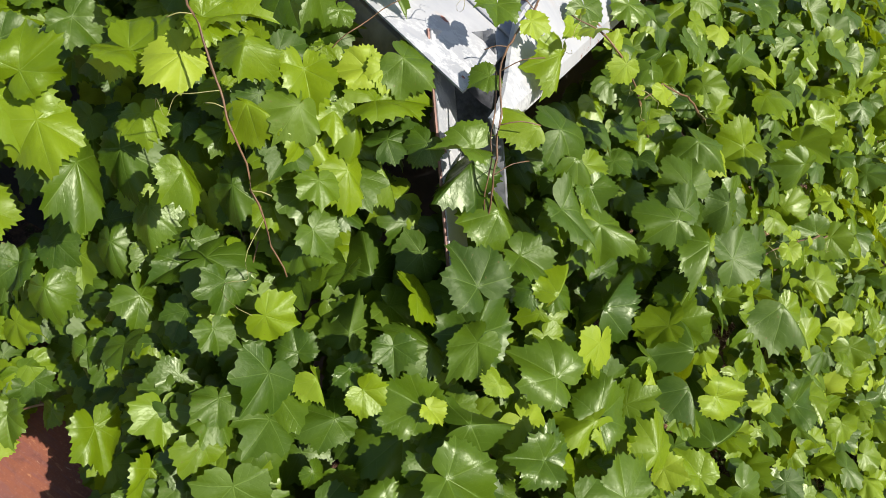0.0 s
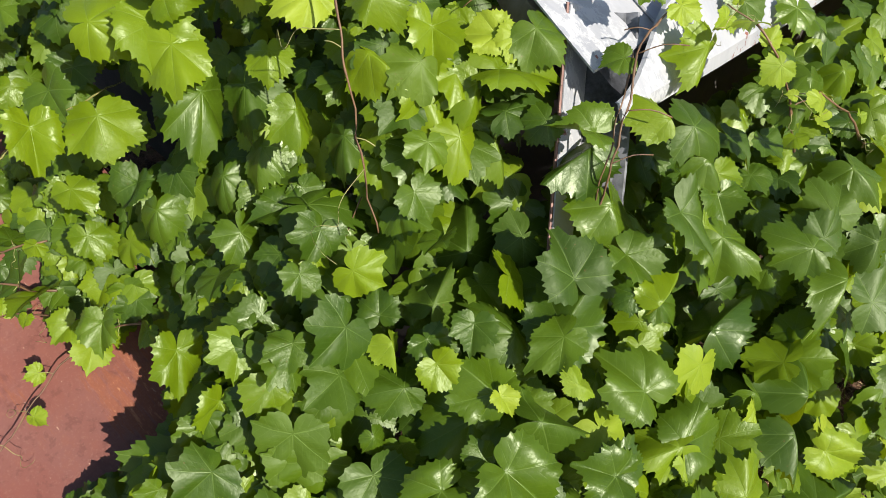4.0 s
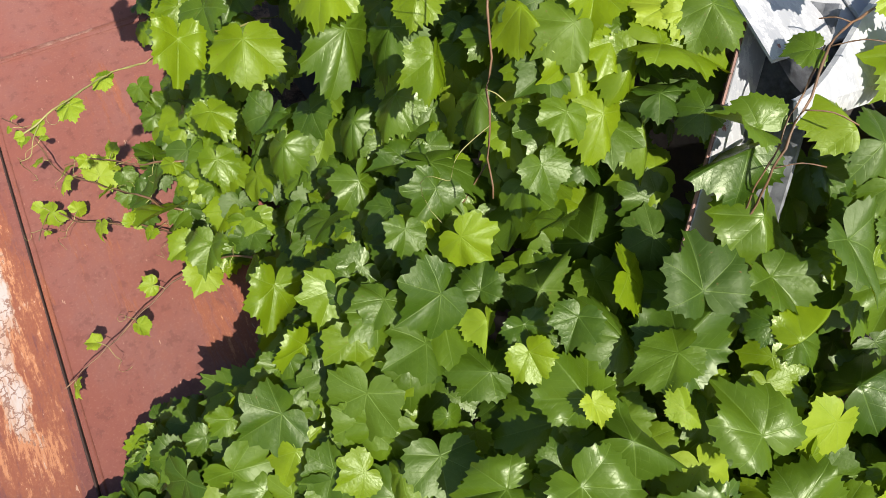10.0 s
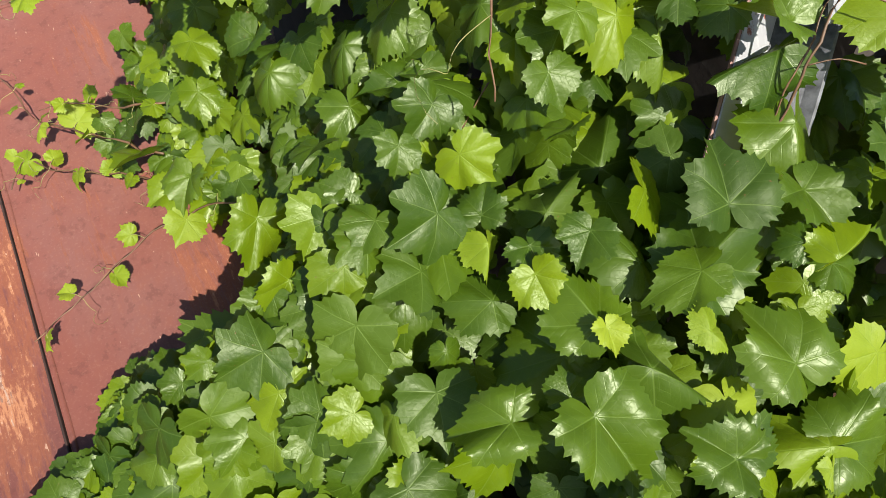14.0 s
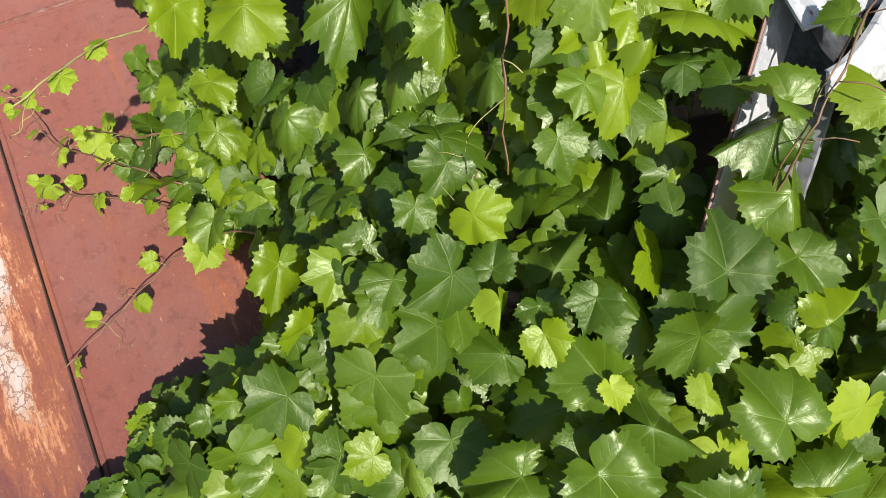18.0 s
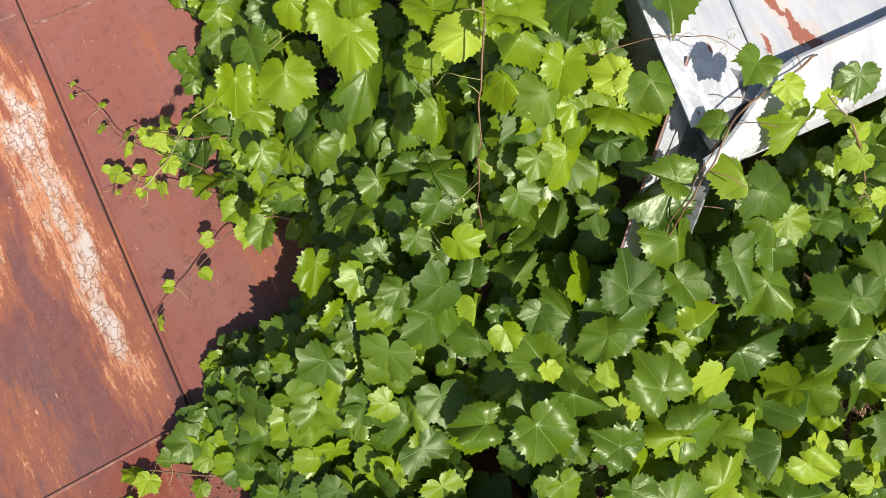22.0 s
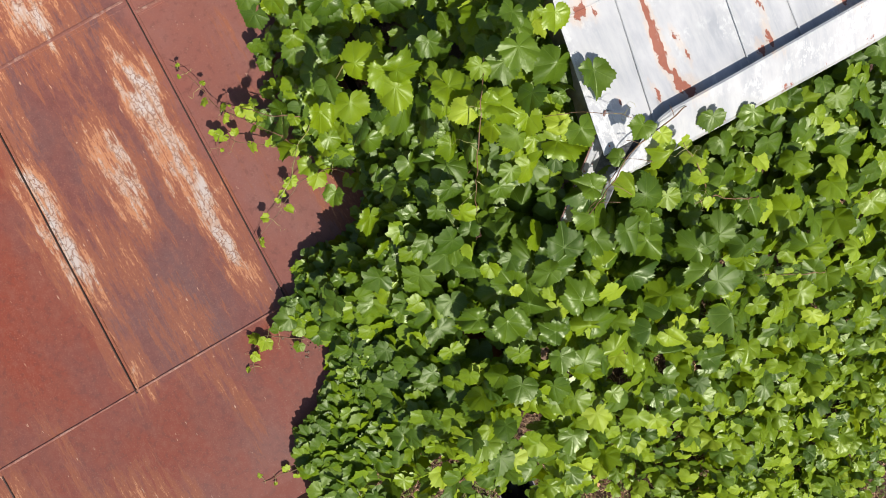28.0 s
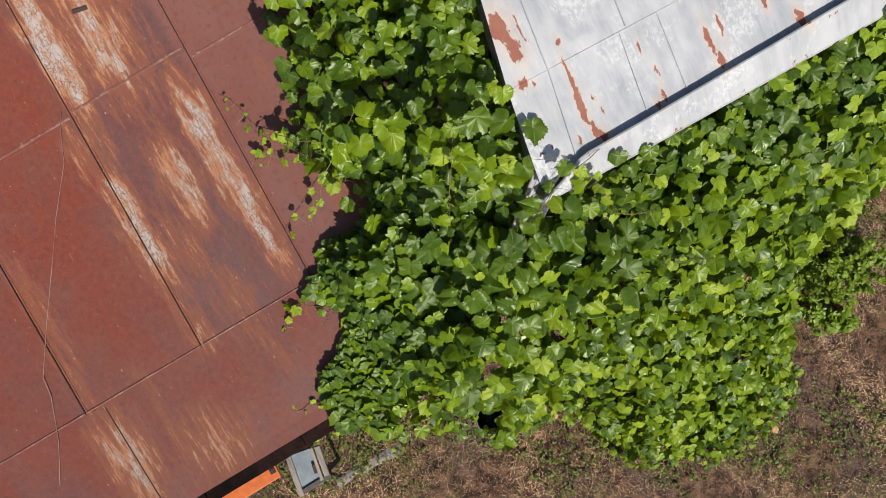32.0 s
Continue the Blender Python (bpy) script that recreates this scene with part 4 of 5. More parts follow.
PLACED_LEAVES += [
    (0.080, 1.128, 2.199, 0.026, -0.057, -0.053, -24, 0.72, 2),
    (0.106, 1.094, 2.093, 0.020, -0.065, -0.043, 27, 0.72, 1),
    (0.142, 1.059, 2.034, 0.023, -0.055, -0.046, -32, 0.72, 2),
    (0.166, 1.149, 2.127, 0.075, -0.020, -0.057, -26, 0.72, 2),
    (0.226, 1.109, 2.001, -0.062, -0.073, 0.009, 8, 0.81, 1.1),
    (0.262, 1.052, 1.947, 0.026, -0.063, -0.031, 15, 0.92, 1.5),
    (-0.434, 1.169, 2.332, 0.061, 0.005, -0.031, -16, 0.82, 1.8),
    (-0.327, 1.242, 2.528, 0.061, -0.030, -0.045, -3, 1.10, 2.2),
    (-0.174, 1.229, 2.240, 0.020, -0.046, -0.031, 23, 0.72, 1),
    (0.038, 1.240, 2.231, -0.054, -0.073, 0.017, 26, 0.72, 2.4),
]
PLACED_LEAVES += [
    (0.082, 1.228, 2.246, -0.013, -0.094, -0.031, -38, 0.72, 1.8),
    (0.122, 1.169, 2.210, 0.061, -0.023, -0.049, -14, 0.82, 1.1),
    (0.179, 1.196, 2.100, 0.064, -0.017, -0.057, -30, 0.72, 1),
    (0.236, 1.150, 2.009, 0.063, -0.035, -0.066, -22, 0.72, 0.5),
    (0.404, 1.164, 2.078, 0.049, -0.028, -0.048, -14, 0.81, 1.8),
    (-0.373, 1.302, 2.663, 0.065, 0.085, 0.003, 7, 0.81, 1.8),
    (-0.295, 1.250, 2.386, 0.029, -0.062, -0.050, 28, 0.72, 1.2),
    (-0.288, 1.336, 2.252, 0.023, -0.052, -0.029, 0, 1.00, 1),
    (-0.266, 1.255, 2.331, 0.040, -0.043, -0.049, 16, 0.81, 1.4),
    (-0.127, 1.335, 2.309, 0.026, -0.062, -0.047, 25, 0.72, 1),
]
PLACED_LEAVES += [
    (-0.106, 1.334, 2.327, 0.069, -0.011, -0.061, -19, 0.72, 1),
    (-0.000, 1.293, 2.256, -0.026, -0.058, -0.016, 19, 0.72, 1.5),
    (0.031, 1.334, 2.284, 0.058, -0.015, -0.049, -16, 0.75, 1.5),
    (0.100, 1.271, 2.249, 0.066, -0.014, -0.051, -9, 0.89, 1.5),
    (0.181, 1.332, 2.262, 0.051, -0.025, -0.048, -24, 0.72, 1.1),
    (0.215, 1.258, 2.214, 0.058, -0.029, -0.052, -10, 0.90, 1.5),
    (0.318, 1.344, 2.265, -0.043, -0.064, 0.002, 10, 0.77, 0.5),
    (0.325, 1.265, 2.213, 0.029, -0.009, -0.027, -11, 0.84, 1.2),
    (0.482, 1.265, 2.255, -0.038, -0.080, -0.014, 17, 0.72, 1.4),
    (0.485, 1.260, 2.226, 0.019, -0.025, -0.035, -28, 0.72, 2.4),
]
PLACED_LEAVES += [
    (0.496, 1.339, 2.273, -0.032, 0.010, 0.022, 6, 1.04, 1.2),
    (0.540, 1.343, 2.288, 0.088, 0.021, -0.046, -9, 0.86, 1.3),
    (-0.298, 1.377, 2.659, 0.060, -0.049, -0.052, 0, 1.00, 2),
    (-0.258, 1.391, 2.724, 0.039, 0.069, 0.042, 24, 0.72, 2),
    (-0.248, 1.375, 2.644, 0.067, -0.049, -0.050, 1, 0.83, 2),
    (-0.214, 1.387, 2.561, 0.074, -0.053, -0.073, -33, 0.72, 1.5),
    (-0.207, 1.376, 2.377, 0.045, -0.049, -0.053, 25, 0.72, 1.4),
    (-0.141, 1.436, 2.452, 0.031, -0.065, -0.050, 29, 0.72, 1),
    (-0.062, 1.413, 2.366, -0.036, -0.077, -0.001, 20, 0.72, 1.1),
    (-0.020, 1.433, 2.391, 0.069, 0.092, -0.012, -31, 0.72, 0.8),
]
PLACED_LEAVES += [
    (-0.009, 1.439, 2.606, 0.048, -0.027, -0.051, -32, 0.72, 1.8),
    (0.022, 1.386, 2.317, 0.096, 0.099, -0.040, -20, 0.72, 1.2),
    (0.108, 1.358, 2.291, 0.046, -0.033, -0.038, 0, 1.00, 1),
    (0.204, 1.396, 2.308, -0.035, 0.031, 0.033, -13, 0.96, 1.3),
    (0.273, 1.363, 2.328, 0.041, -0.015, -0.038, -22, 0.72, 2.4),
    (0.314, 1.402, 2.341, 0.046, 0.003, -0.024, 0, 1.00, 1),
    (0.423, 1.393, 2.230, -0.037, -0.093, -0.032, 4, 1.01, 1.4),
    (0.447, 1.420, 2.310, -0.075, -0.015, 0.032, 7, 1.00, 0.9),
    (0.459, 1.420, 2.316, 0.034, -0.001, -0.025, -15, 0.75, 2.4),
    (0.528, 1.438, 2.299, 0.072, 0.074, -0.033, -12, 0.75, 1),
]
PLACED_LEAVES += [
    (-0.182, 1.453, 2.558, 0.062, -0.062, -0.064, 26, 0.72, 1),
    (-0.150, 1.480, 2.744, -0.030, -0.031, -0.004, -2, 1.09, 2.8),
    (-0.129, 1.480, 2.638, 0.038, -0.035, -0.032, 5, 0.93, 2),
    (-0.121, 1.493, 2.754, 0.096, 0.037, -0.020, -13, 0.72, 2.1),
    (-0.016, 1.504, 2.776, -0.009, -0.072, -0.008, -7, 0.80, 2.4),
    (-0.010, 1.524, 2.502, 0.046, -0.060, -0.049, 32, 0.72, 1.6),
    (0.008, 1.537, 2.828, 0.045, 0.025, -0.021, 0, 1.00, 2),
    (0.058, 1.542, 2.473, 0.065, 0.025, -0.031, -12, 0.78, 2.2),
    (0.268, 1.463, 2.334, -0.025, 0.072, 0.042, -12, 0.86, 0.6),
    (0.403, 1.519, 2.326, -0.080, -0.007, 0.055, 31, 0.72, 1.3),
]
PLACED_LEAVES += [
    (0.478, 1.543, 2.370, -0.016, -0.081, -0.024, 27, 0.72, 1.2),
    (0.541, 1.505, 2.345, -0.029, 0.013, 0.026, 20, 0.72, 3),
    (0.543, 1.505, 2.344, 0.029, 0.015, -0.013, -14, 0.74, 3),
    (0.653, 1.475, 2.239, -0.051, -0.043, 0.034, 9, 0.88, 1),
    (0.653, 1.475, 2.239, -0.016, 0.057, 0.040, -21, 0.72, 1.5),
    (0.795, 1.515, 2.179, 0.014, 0.093, 0.006, 4, 0.88, 1.6),
    (0.014, 1.560, 2.819, 0.071, 0.050, 0.005, -31, 0.72, 2),
    (0.024, 1.568, 2.664, 0.088, 0.020, -0.024, -1, 0.74, 2),
    (0.030, 1.584, 2.767, 0.017, -0.047, -0.028, 14, 1.22, 2.2),
    (0.058, 1.563, 2.551, 0.055, 0.019, -0.028, 0, 1.00, 2),
]
PLACED_LEAVES += [
    (0.081, 1.616, 2.595, -0.030, -0.095, -0.018, -25, 0.78, 2),
    (0.086, 1.620, 2.592, 0.050, -0.045, -0.069, -24, 0.72, 1.8),
    (0.162, 1.634, 2.534, 0.044, -0.037, -0.055, -18, 0.77, 1.8),
    (0.220, 1.598, 2.320, -0.056, 0.062, 0.069, -6, 1.02, 0.3),
    (0.435, 1.616, 2.412, -0.069, 0.026, 0.056, 8, 0.93, 0.2),
    (0.465, 1.560, 2.359, -0.016, 0.100, 0.043, -11, 0.88, 1.3),
    (0.609, 1.602, 2.288, -0.086, -0.009, 0.047, 10, 0.89, 1.4),
    (0.696, 1.597, 2.222, -0.039, -0.079, -0.002, 12, 0.74, 2),
    (0.698, 1.612, 2.214, 0.041, 0.089, 0.008, -4, 0.89, 1.5),
    (0.715, 1.589, 2.203, 0.031, -0.009, -0.027, -23, 0.72, 2.5),
]
PLACED_LEAVES += [
    (0.816, 1.637, 2.155, -0.015, 0.075, 0.033, 15, 0.72, 2),
    (0.057, 1.675, 2.677, 0.052, -0.045, -0.054, -2, 0.72, 2),
    (0.144, 1.690, 2.605, 0.033, -0.050, -0.061, -32, 0.72, 2),
    (0.160, 1.727, 2.622, 0.070, 0.103, -0.010, -27, 0.72, 1.8),
    (0.188, 1.698, 2.496, 0.064, -0.012, -0.055, -18, 0.72, 0.1),
    (0.191, 1.712, 2.560, 0.027, 0.074, 0.012, -24, 0.72, 0.7),
    (0.258, 1.738, 2.564, -0.007, -0.042, -0.026, 9, 1.01, 0.3),
    (0.403, 1.745, 2.465, 0.084, -0.028, -0.081, -13, 0.80, 1.7),
    (0.463, 1.721, 2.408, 0.079, 0.021, -0.034, -17, 0.78, 1.3),
    (0.511, 1.691, 2.370, -0.016, -0.037, -0.009, 4, 0.95, 1.3),
]
PLACED_LEAVES += [
    (0.553, 1.702, 2.372, 0.007, 0.059, 0.026, 28, 0.73, 2.2),
    (0.904, 1.691, 2.053, -0.058, 0.021, 0.027, 9, 0.93, 1.9),
    (-0.020, 1.814, 2.754, 0.036, -0.082, -0.043, -11, 0.81, 1.5),
    (0.070, 1.767, 2.743, 0.027, -0.006, -0.017, 0, 1.00, 1.5),
    (0.124, 1.757, 2.655, -0.046, -0.042, 0.002, -8, 0.82, 2.6),
    (0.153, 1.775, 2.658, 0.016, -0.038, -0.030, 0, 1.00, 2.4),
    (0.175, 1.794, 2.673, 0.066, 0.007, -0.036, 0, 1.00, 1.5),
    (0.339, 1.754, 2.577, -0.056, -0.055, 0.023, 20, 0.72, 1.5),
    (0.329, 1.768, 2.527, -0.018, -0.100, -0.022, 37, 0.72, 1.2),
    (0.496, 1.807, 2.468, 0.088, 0.004, -0.065, -21, 0.72, 0.7),
]
PLACED_LEAVES += [
    (0.618, 1.810, 2.258, 0.005, 0.104, 0.047, -35, 0.72, 1.5),
    (0.732, 1.786, 2.206, 0.041, 0.020, -0.034, -9, 0.89, 1.5),
    (0.746, 1.763, 2.196, 0.028, -0.023, -0.032, -42, 0.72, 2.4),
    (0.820, 1.790, 2.167, 0.070, -0.049, -0.041, -21, 0.72, 1.2),
    (0.922, 1.830, 1.963, 0.063, 0.095, 0.006, 13, 0.72, 1.5),
    (0.054, 1.899, 2.750, 0.086, -0.020, -0.041, -19, 0.75, 1.7),
    (0.409, 1.863, 2.582, -0.056, -0.007, 0.046, 22, 0.72, 2),
    (0.440, 1.891, 2.566, 0.062, 0.061, -0.030, -2, 0.94, 0.4),
    (0.483, 1.880, 2.528, 0.055, 0.024, -0.027, -20, 0.72, 1.2),
    (0.515, 1.890, 2.465, 0.042, -0.014, -0.033, -1, 1.05, 1.5),
]
PLACED_LEAVES += [
    (0.554, 1.873, 2.402, 0.096, 0.011, -0.036, -2, 0.72, 1.3),
    (0.640, 1.852, 2.238, 0.066, 0.019, -0.056, -9, 0.88, 1.2),
    (0.800, 1.853, 2.200, -0.046, 0.102, 0.044, 16, 0.72, 1.4),
    (0.877, 1.862, 2.078, 0.074, 0.037, -0.030, 19, 0.72, 2.4),
    (0.374, 2.011, 2.630, 0.024, -0.074, -0.049, -30, 0.72, 2),
    (0.668, 2.027, 2.341, -0.079, -0.033, 0.018, -5, 0.91, 1),
    (0.743, 2.033, 2.309, 0.044, -0.094, -0.033, -15, 0.72, 1.2),
    (1.025, 1.952, 2.046, 0.027, 0.073, 0.006, 2, 0.88, 1.1),
    (0.519, 2.131, 2.576, 0.045, -0.052, -0.052, 0, 1.00, 1.5),
    (0.523, 2.091, 2.552, 0.034, -0.024, -0.037, -1, 0.72, 1.2),
]
PLACED_LEAVES += [
    (0.662, 2.116, 2.353, -0.069, 0.023, 0.042, -17, 0.89, 1.1),
    (0.672, 2.057, 2.345, -0.007, 0.046, 0.045, 0, 0.88, 1),
    (0.795, 2.056, 2.269, 0.062, 0.079, -0.003, 5, 0.84, 0.8),
    (0.922, 2.061, 2.197, 0.102, -0.008, -0.043, -26, 0.72, 1.7),
    (0.547, 2.198, 2.574, 0.040, -0.012, -0.031, 14, 1.01, 2),
    (0.740, 2.218, 2.263, 0.025, -0.052, -0.058, 0, 0.81, 0.8),
    (0.628, 2.278, 2.346, 0.096, -0.004, -0.033, 2, 0.81, 1.6),
    (0.715, 2.436, 2.254, -0.051, -0.076, -0.035, 0, 1.00, 2),
    (0.851, 2.393, 2.298, -0.010, -0.055, -0.059, -13, 0.84, 1.3),
]

OUTWARD = Vector((0.50, -0.24, 0.83)).normalized()
taken = []
count = 0
for x, y, z, dx, dy, dz, roll, broad, tone in PLACED_LEAVES:
    tip = Vector((dx, dy, dz))
    size = max(tip.length, 0.03)
    tip.normalize()
    face = OUTWARD - tip * OUTWARD.dot(tip)
    face = Matrix.Rotation(radians(roll), 3, tip) @ face
    m = leaf_pose(Vector((x, y, z)), face, tip, size) @ Matrix.Diagonal((broad, 1, 1, 1))
    # The leaf green follows the tone, so shade and sun sit in it.
    kind = MATURE_SHADED if tone < 0.9 or (tone < 1.15 and rng.random() < 0.4) else LEAF if tone < 1.75 else LIT_LEAF if tone < 2.3 else YOUNG
    put_leaf(m, kind, None, calm)
    taken.append((m @ Vector((0, 0.2, 0)), size * max(broad, 1)))
    count += 1

# nothing hangs before the upper part of the spout
SPOUT_AT, SPOUT_WAY = Vector((0.235, 1.885, 2.61)), Vector((0.44, -0.545, -0.71)).normalized()


def hides_spout(p, size):
    gap = p - SPOUT_AT
    gap -= VIEW * gap.dot(VIEW)
    way_ = SPOUT_WAY - VIEW * SPOUT_WAY.dot(VIEW)
    s = min(max(gap.dot(way_) / way_.length_squared, -0.1), 0.33)
    return (p - SPOUT_AT - SPOUT_WAY * s).dot(VIEW) > -0.02 and (gap - way_ * s).length < 0.048 + 0.38 * size


VIEW = Vector((0.56, -0.31, 0.77)).normalized()


def shades_corner(p, size):
    """Whether a leaf would stand between the sun and the spout or the corner of the white roof."""
    for a, way_, long_ in ((SPOUT_AT, SPOUT_WAY, 0.36), (Vector((0.20, 1.86, 2.65)), Vector((-0.25, 0.12, 0.10)).normalized(), 0.22), (Vector((0.31, 1.86, 2.61)), Vector((0.05, 0.6, -0.08)).normalized(), 0.45)):
        for k in range(7):
            gap = p - a - way_ * (long_ * k / 6)
            if gap.dot(SUN_WAY) > 0.0 and (gap - SUN_WAY * gap.dot(SUN_WAY)).length < 0.02 + 0.55 * size:
                return True
    return False


# all the others, spread evenly over the sheet in three depths
poly = EDGE + BACK
grid, spots = {}, []
for _ in range(90000):
    x, y = rng.uniform(-2.6, 2.5), rng.uniform(0.4, 6.6)
    space = float(np.interp(x, (-0.6, 0.0, 0.8, 1.4, 2.4), (0.056, 0.058, 0.058, 0.047, 0.040)))
    if not inside(x, y, poly):
        continue
    key = (int(x // 0.07), int(y // 0.07))
    if any(math.hypot(x - a, y - b) < space for i in (-1, 0, 1) for j in (-1, 0, 1) for a, b in grid.get((key[0] + i, key[1] + j), ())):
        continue
    grid.setdefault(key, []).append((x, y))
    spots.append((x, y))
near, rest, young, inner = [], [], [], []
for x, y in spots:
    z, nrm = canopy_z(x, y), canopy_normal(x, y)
    down = Vector((nrm.x, nrm.y, -0.3)) + Vector((0.45, -0.2, 0))
    rim = edge_far(x, y)
    if -0.60 < x < -0.20 and y < 1.21 and rng.random() < 0.45:
        continue
    for layer in range(2 if -0.60 < x < -0.20 and y < 1.25 else 5 if -0.3 < x < 1.0 else 3):
        tip = down + Vector((rng.uniform(-0.9, 0.9), rng.uniform(-0.9, 0.9), rng.uniform(-0.3, 0.2)))
        wild = 0.38 if x < 0.65 else 0.62
        lit = smoothstep((x - 0.7) / 0.4)
        face = (nrm * 0.5 + OUTWARD * 0.6) * (1 - lit) + (nrm * 0.22 + Vector((0.40, -0.08, 0.78))) * lit + Vector((rng.gauss(0, wild), rng.gauss(0, wild), rng.gauss(0.05, 0.22)))
        size = rng.uniform(0.05, 0.088) * float(np.interp(x, (-1.5, -0.3, 0.2, 0.9, 1.4, 2.4), (0.95, 0.86, 0.92, 1.00, 0.92, 0.78)))
        if rim < 0.07:
            size *= 0.72
        at = Vector((x, y, z)) - nrm * (layer * rng.uniform(0.04, 0.075 if x > -0.2 else 0.06)) + Vector((rng.uniform(-0.03, 0.03), rng.uniform(-0.03, 0.03), rng.uniform(-0.03, 0.025)))
        at -= tip.normalized() * size * 0.3
        mid = at + tip.normalized() * size * 0.3
        for c, s in taken:
            gap = mid - c
            deep = gap.dot(OUTWARD)
            if deep > -0.045 and (gap - OUTWARD * deep).length < s * 0.80:
                at -= OUTWARD * (deep + rng.uniform(0.05, 0.10))
        if (layer == 0 and rng.random() < 0.12 and rim > 0.08 and x > -0.15) or hides_spout(at + tip.normalized() * size * 0.3, size) or shades_corner(at + tip.normalized() * size * 0.3, size):
            continue
        if math.hypot(at.x - BUCKET[0] + 0.11 * (at.z - 0.3), at.y - BUCKET[1] + 0.04 * (at.z - 0.3)) < 0.058:
            continue
        m = leaf_pose(at, face, tip, size)
        if layer == 0 and -0.7 < x < 0.95 and y < 2.1:
            near.append(m)
        elif layer < 2 and rng.random() < float(np.interp(x, (0.8, 1.5), (0.06, 0.16))):
            young.append(m)
        elif layer < 2 or (layer == 2 and -0.5 < x < 1.0 and y < 2.1):
            rest.append(m)
        else:
            inner.append(m)

# an upper storey of shoots that arch out over the gap beside the white roof
for _ in range(280):
    x = rng.uniform(-1.9, 0.1)
    y = rng.uniform(1.12, 1.80 + 0.17 * (0.1 - max(x, -0.6)))
    if y < 1.14 + 0.10 * math.sin(x * 9):
        continue
    z = 2.50 + 0.30 * smoothstep((x + 0.5) / 0.5) + 0.10 * smoothstep((y - 1.25) / 0.4) + rng.uniform(-0.10, 0.05) + (0.10 if x < -0.6 else 0)
    tip = Vector((0.6, -0.45, -0.45)) + Vector((rng.uniform(-0.7, 0.7), rng.uniform(-0.7, 0.7), 0))
    face = OUTWARD + Vector((rng.gauss(0, 0.3), rng.gauss(0, 0.3), rng.gauss(0, 0.2)))
    size = rng.uniform(0.05, 0.08)
    at = Vector((x, y, z))
    if hides_spout(at, size) or shades_corner(at, size) or any((at - c - OUTWARD * (at - c).dot(OUTWARD)).length < s * 0.95 for c, s in taken):
        continue
    (near if x > -0.9 else rest).append(leaf_pose(at, face, tip, size))
for _ in range(150):
    x = rng.uniform(-0.8, 0.16)
    y = 1.80 + 0.19 * (0.27 - x) - rng.uniform(0.0, 0.26)
    at = Vector((x, y, white_z(x, y) - rng.uniform(0.06, 0.22)))
    size = rng.uniform(0.05, 0.08)
    if not hides_spout(at, size) and not shades_corner(at, size):
        rest.append(leaf_pose(at, OUTWARD + Vector((rng.gauss(0, 0.35), rng.gauss(0, 0.35), rng.gauss(0, 0.2))), Vector((0.5 + rng.uniform(-0.7, 0.7), -0.4 + rng.uniform(-0.7, 0.7), -0.3)), size))
# a skirt of smaller leaves between the outer leaves and the roof
skirt = []
while len(skirt) < 820:
    x, y = rng.uniform(-1.0, 0.75), rng.uniform(0.4, 1.5)
    if not inside(x, y, poly) or edge_far(x, y) > (0.42 if x > -0.15 else 0.24) or (x < -0.1 and edge_far(x, y) < 0.05):
        continue
    top, foot = canopy_z(x, y), rust_z(x, y) + 0.03
    z = foot + (max(top, foot + 0.03) - foot) * rng.uniform(0.25, 1.0)
    tip = Vector((0.5, -0.6, -0.3)) + Vector((rng.uniform(-0.8, 0.8), rng.uniform(-0.8, 0.8), 0))
    skirt.append(leaf_pose(Vector((x, y, z)), OUTWARD + Vector((0.15 + rng.gauss(0, 0.3), rng.gauss(-0.1, 0.3), rng.gauss(0, 0.2))), tip, rng.uniform(0.044, 0.074) * (1.0 if x < 0.15 else 1.25)))
for _ in range(34):
    x = rng.uniform(-0.95, -0.50)
    y = 1.10 - 0.10 * smoothstep((x + 0.95) / 0.3) + rng.uniform(-0.035, 0.10)
    tip = Vector((0.5, -0.6, -0.3)) + Vector((rng.uniform(-0.8, 0.8), rng.uniform(-0.8, 0.8), 0))
    skirt.append(leaf_pose(Vector((x, y, rust_z(x, y) + rng.uniform(0.04, 0.13))), OUTWARD + Vector((0.1 + rng.gauss(0, 0.3), rng.gauss(-0.1, 0.3), 0.1)), tip, rng.uniform(0.034, 0.054)))
for (x0, y0), (x1, y1) in zip(EDGE[8:22], EDGE[9:23]):
    along = Vector((x1 - x0, y1 - y0, 0))
    out_way = Vector((along.y, -along.x, 0)).normalized()
    for k in range(max(2, int(along.length / 0.016))):
        at = Vector((x0, y0, 0)) + along * rng.random() - out_way * rng.uniform(0.0, 0.075)
        at.z = rust_z(at.x, at.y) + rng.uniform(0.025, 0.07)
        tip = out_way + Vector((rng.gauss(0.2, 0.5), rng.gauss(-0.2, 0.5), -0.35))
        skirt.append(leaf_pose(at, OUTWARD + Vector((rng.gauss(0.05, 0.28), rng.gauss(-0.05, 0.28), 0.1)), tip, rng.uniform(0.046, 0.072) * (1.0 if at.x < 0.15 else 1.2)))
rng.shuffle(near)
for m in near[:300 - count]:
    # Past x 0.5 extra pale leaves stand in for sheen on the vine.
    put_leaf(m, rng.choices((MATURE_SHADED, LEAF, LIT_LEAF, YOUNG), (3, 6, 2.0, 0.6) if m.translation.x < 0.5 else (0.7, 4, 4, 1.6))[0])
spare = near[300 - count:]
join_leaves("leaves", spare[::3], FINE, LIT_LEAF, vine, "lobed vine leaves in a pale sunlit green")
join_leaves("leaves", [m for k, m in enumerate(spare) if k % 3], FINE, LEAF, vine, "overlapping lobed green vine leaves")
join_leaves("leaves", skirt[::2], ROUGH, LEAF, vine, "small green leaves at the edge over the roof")
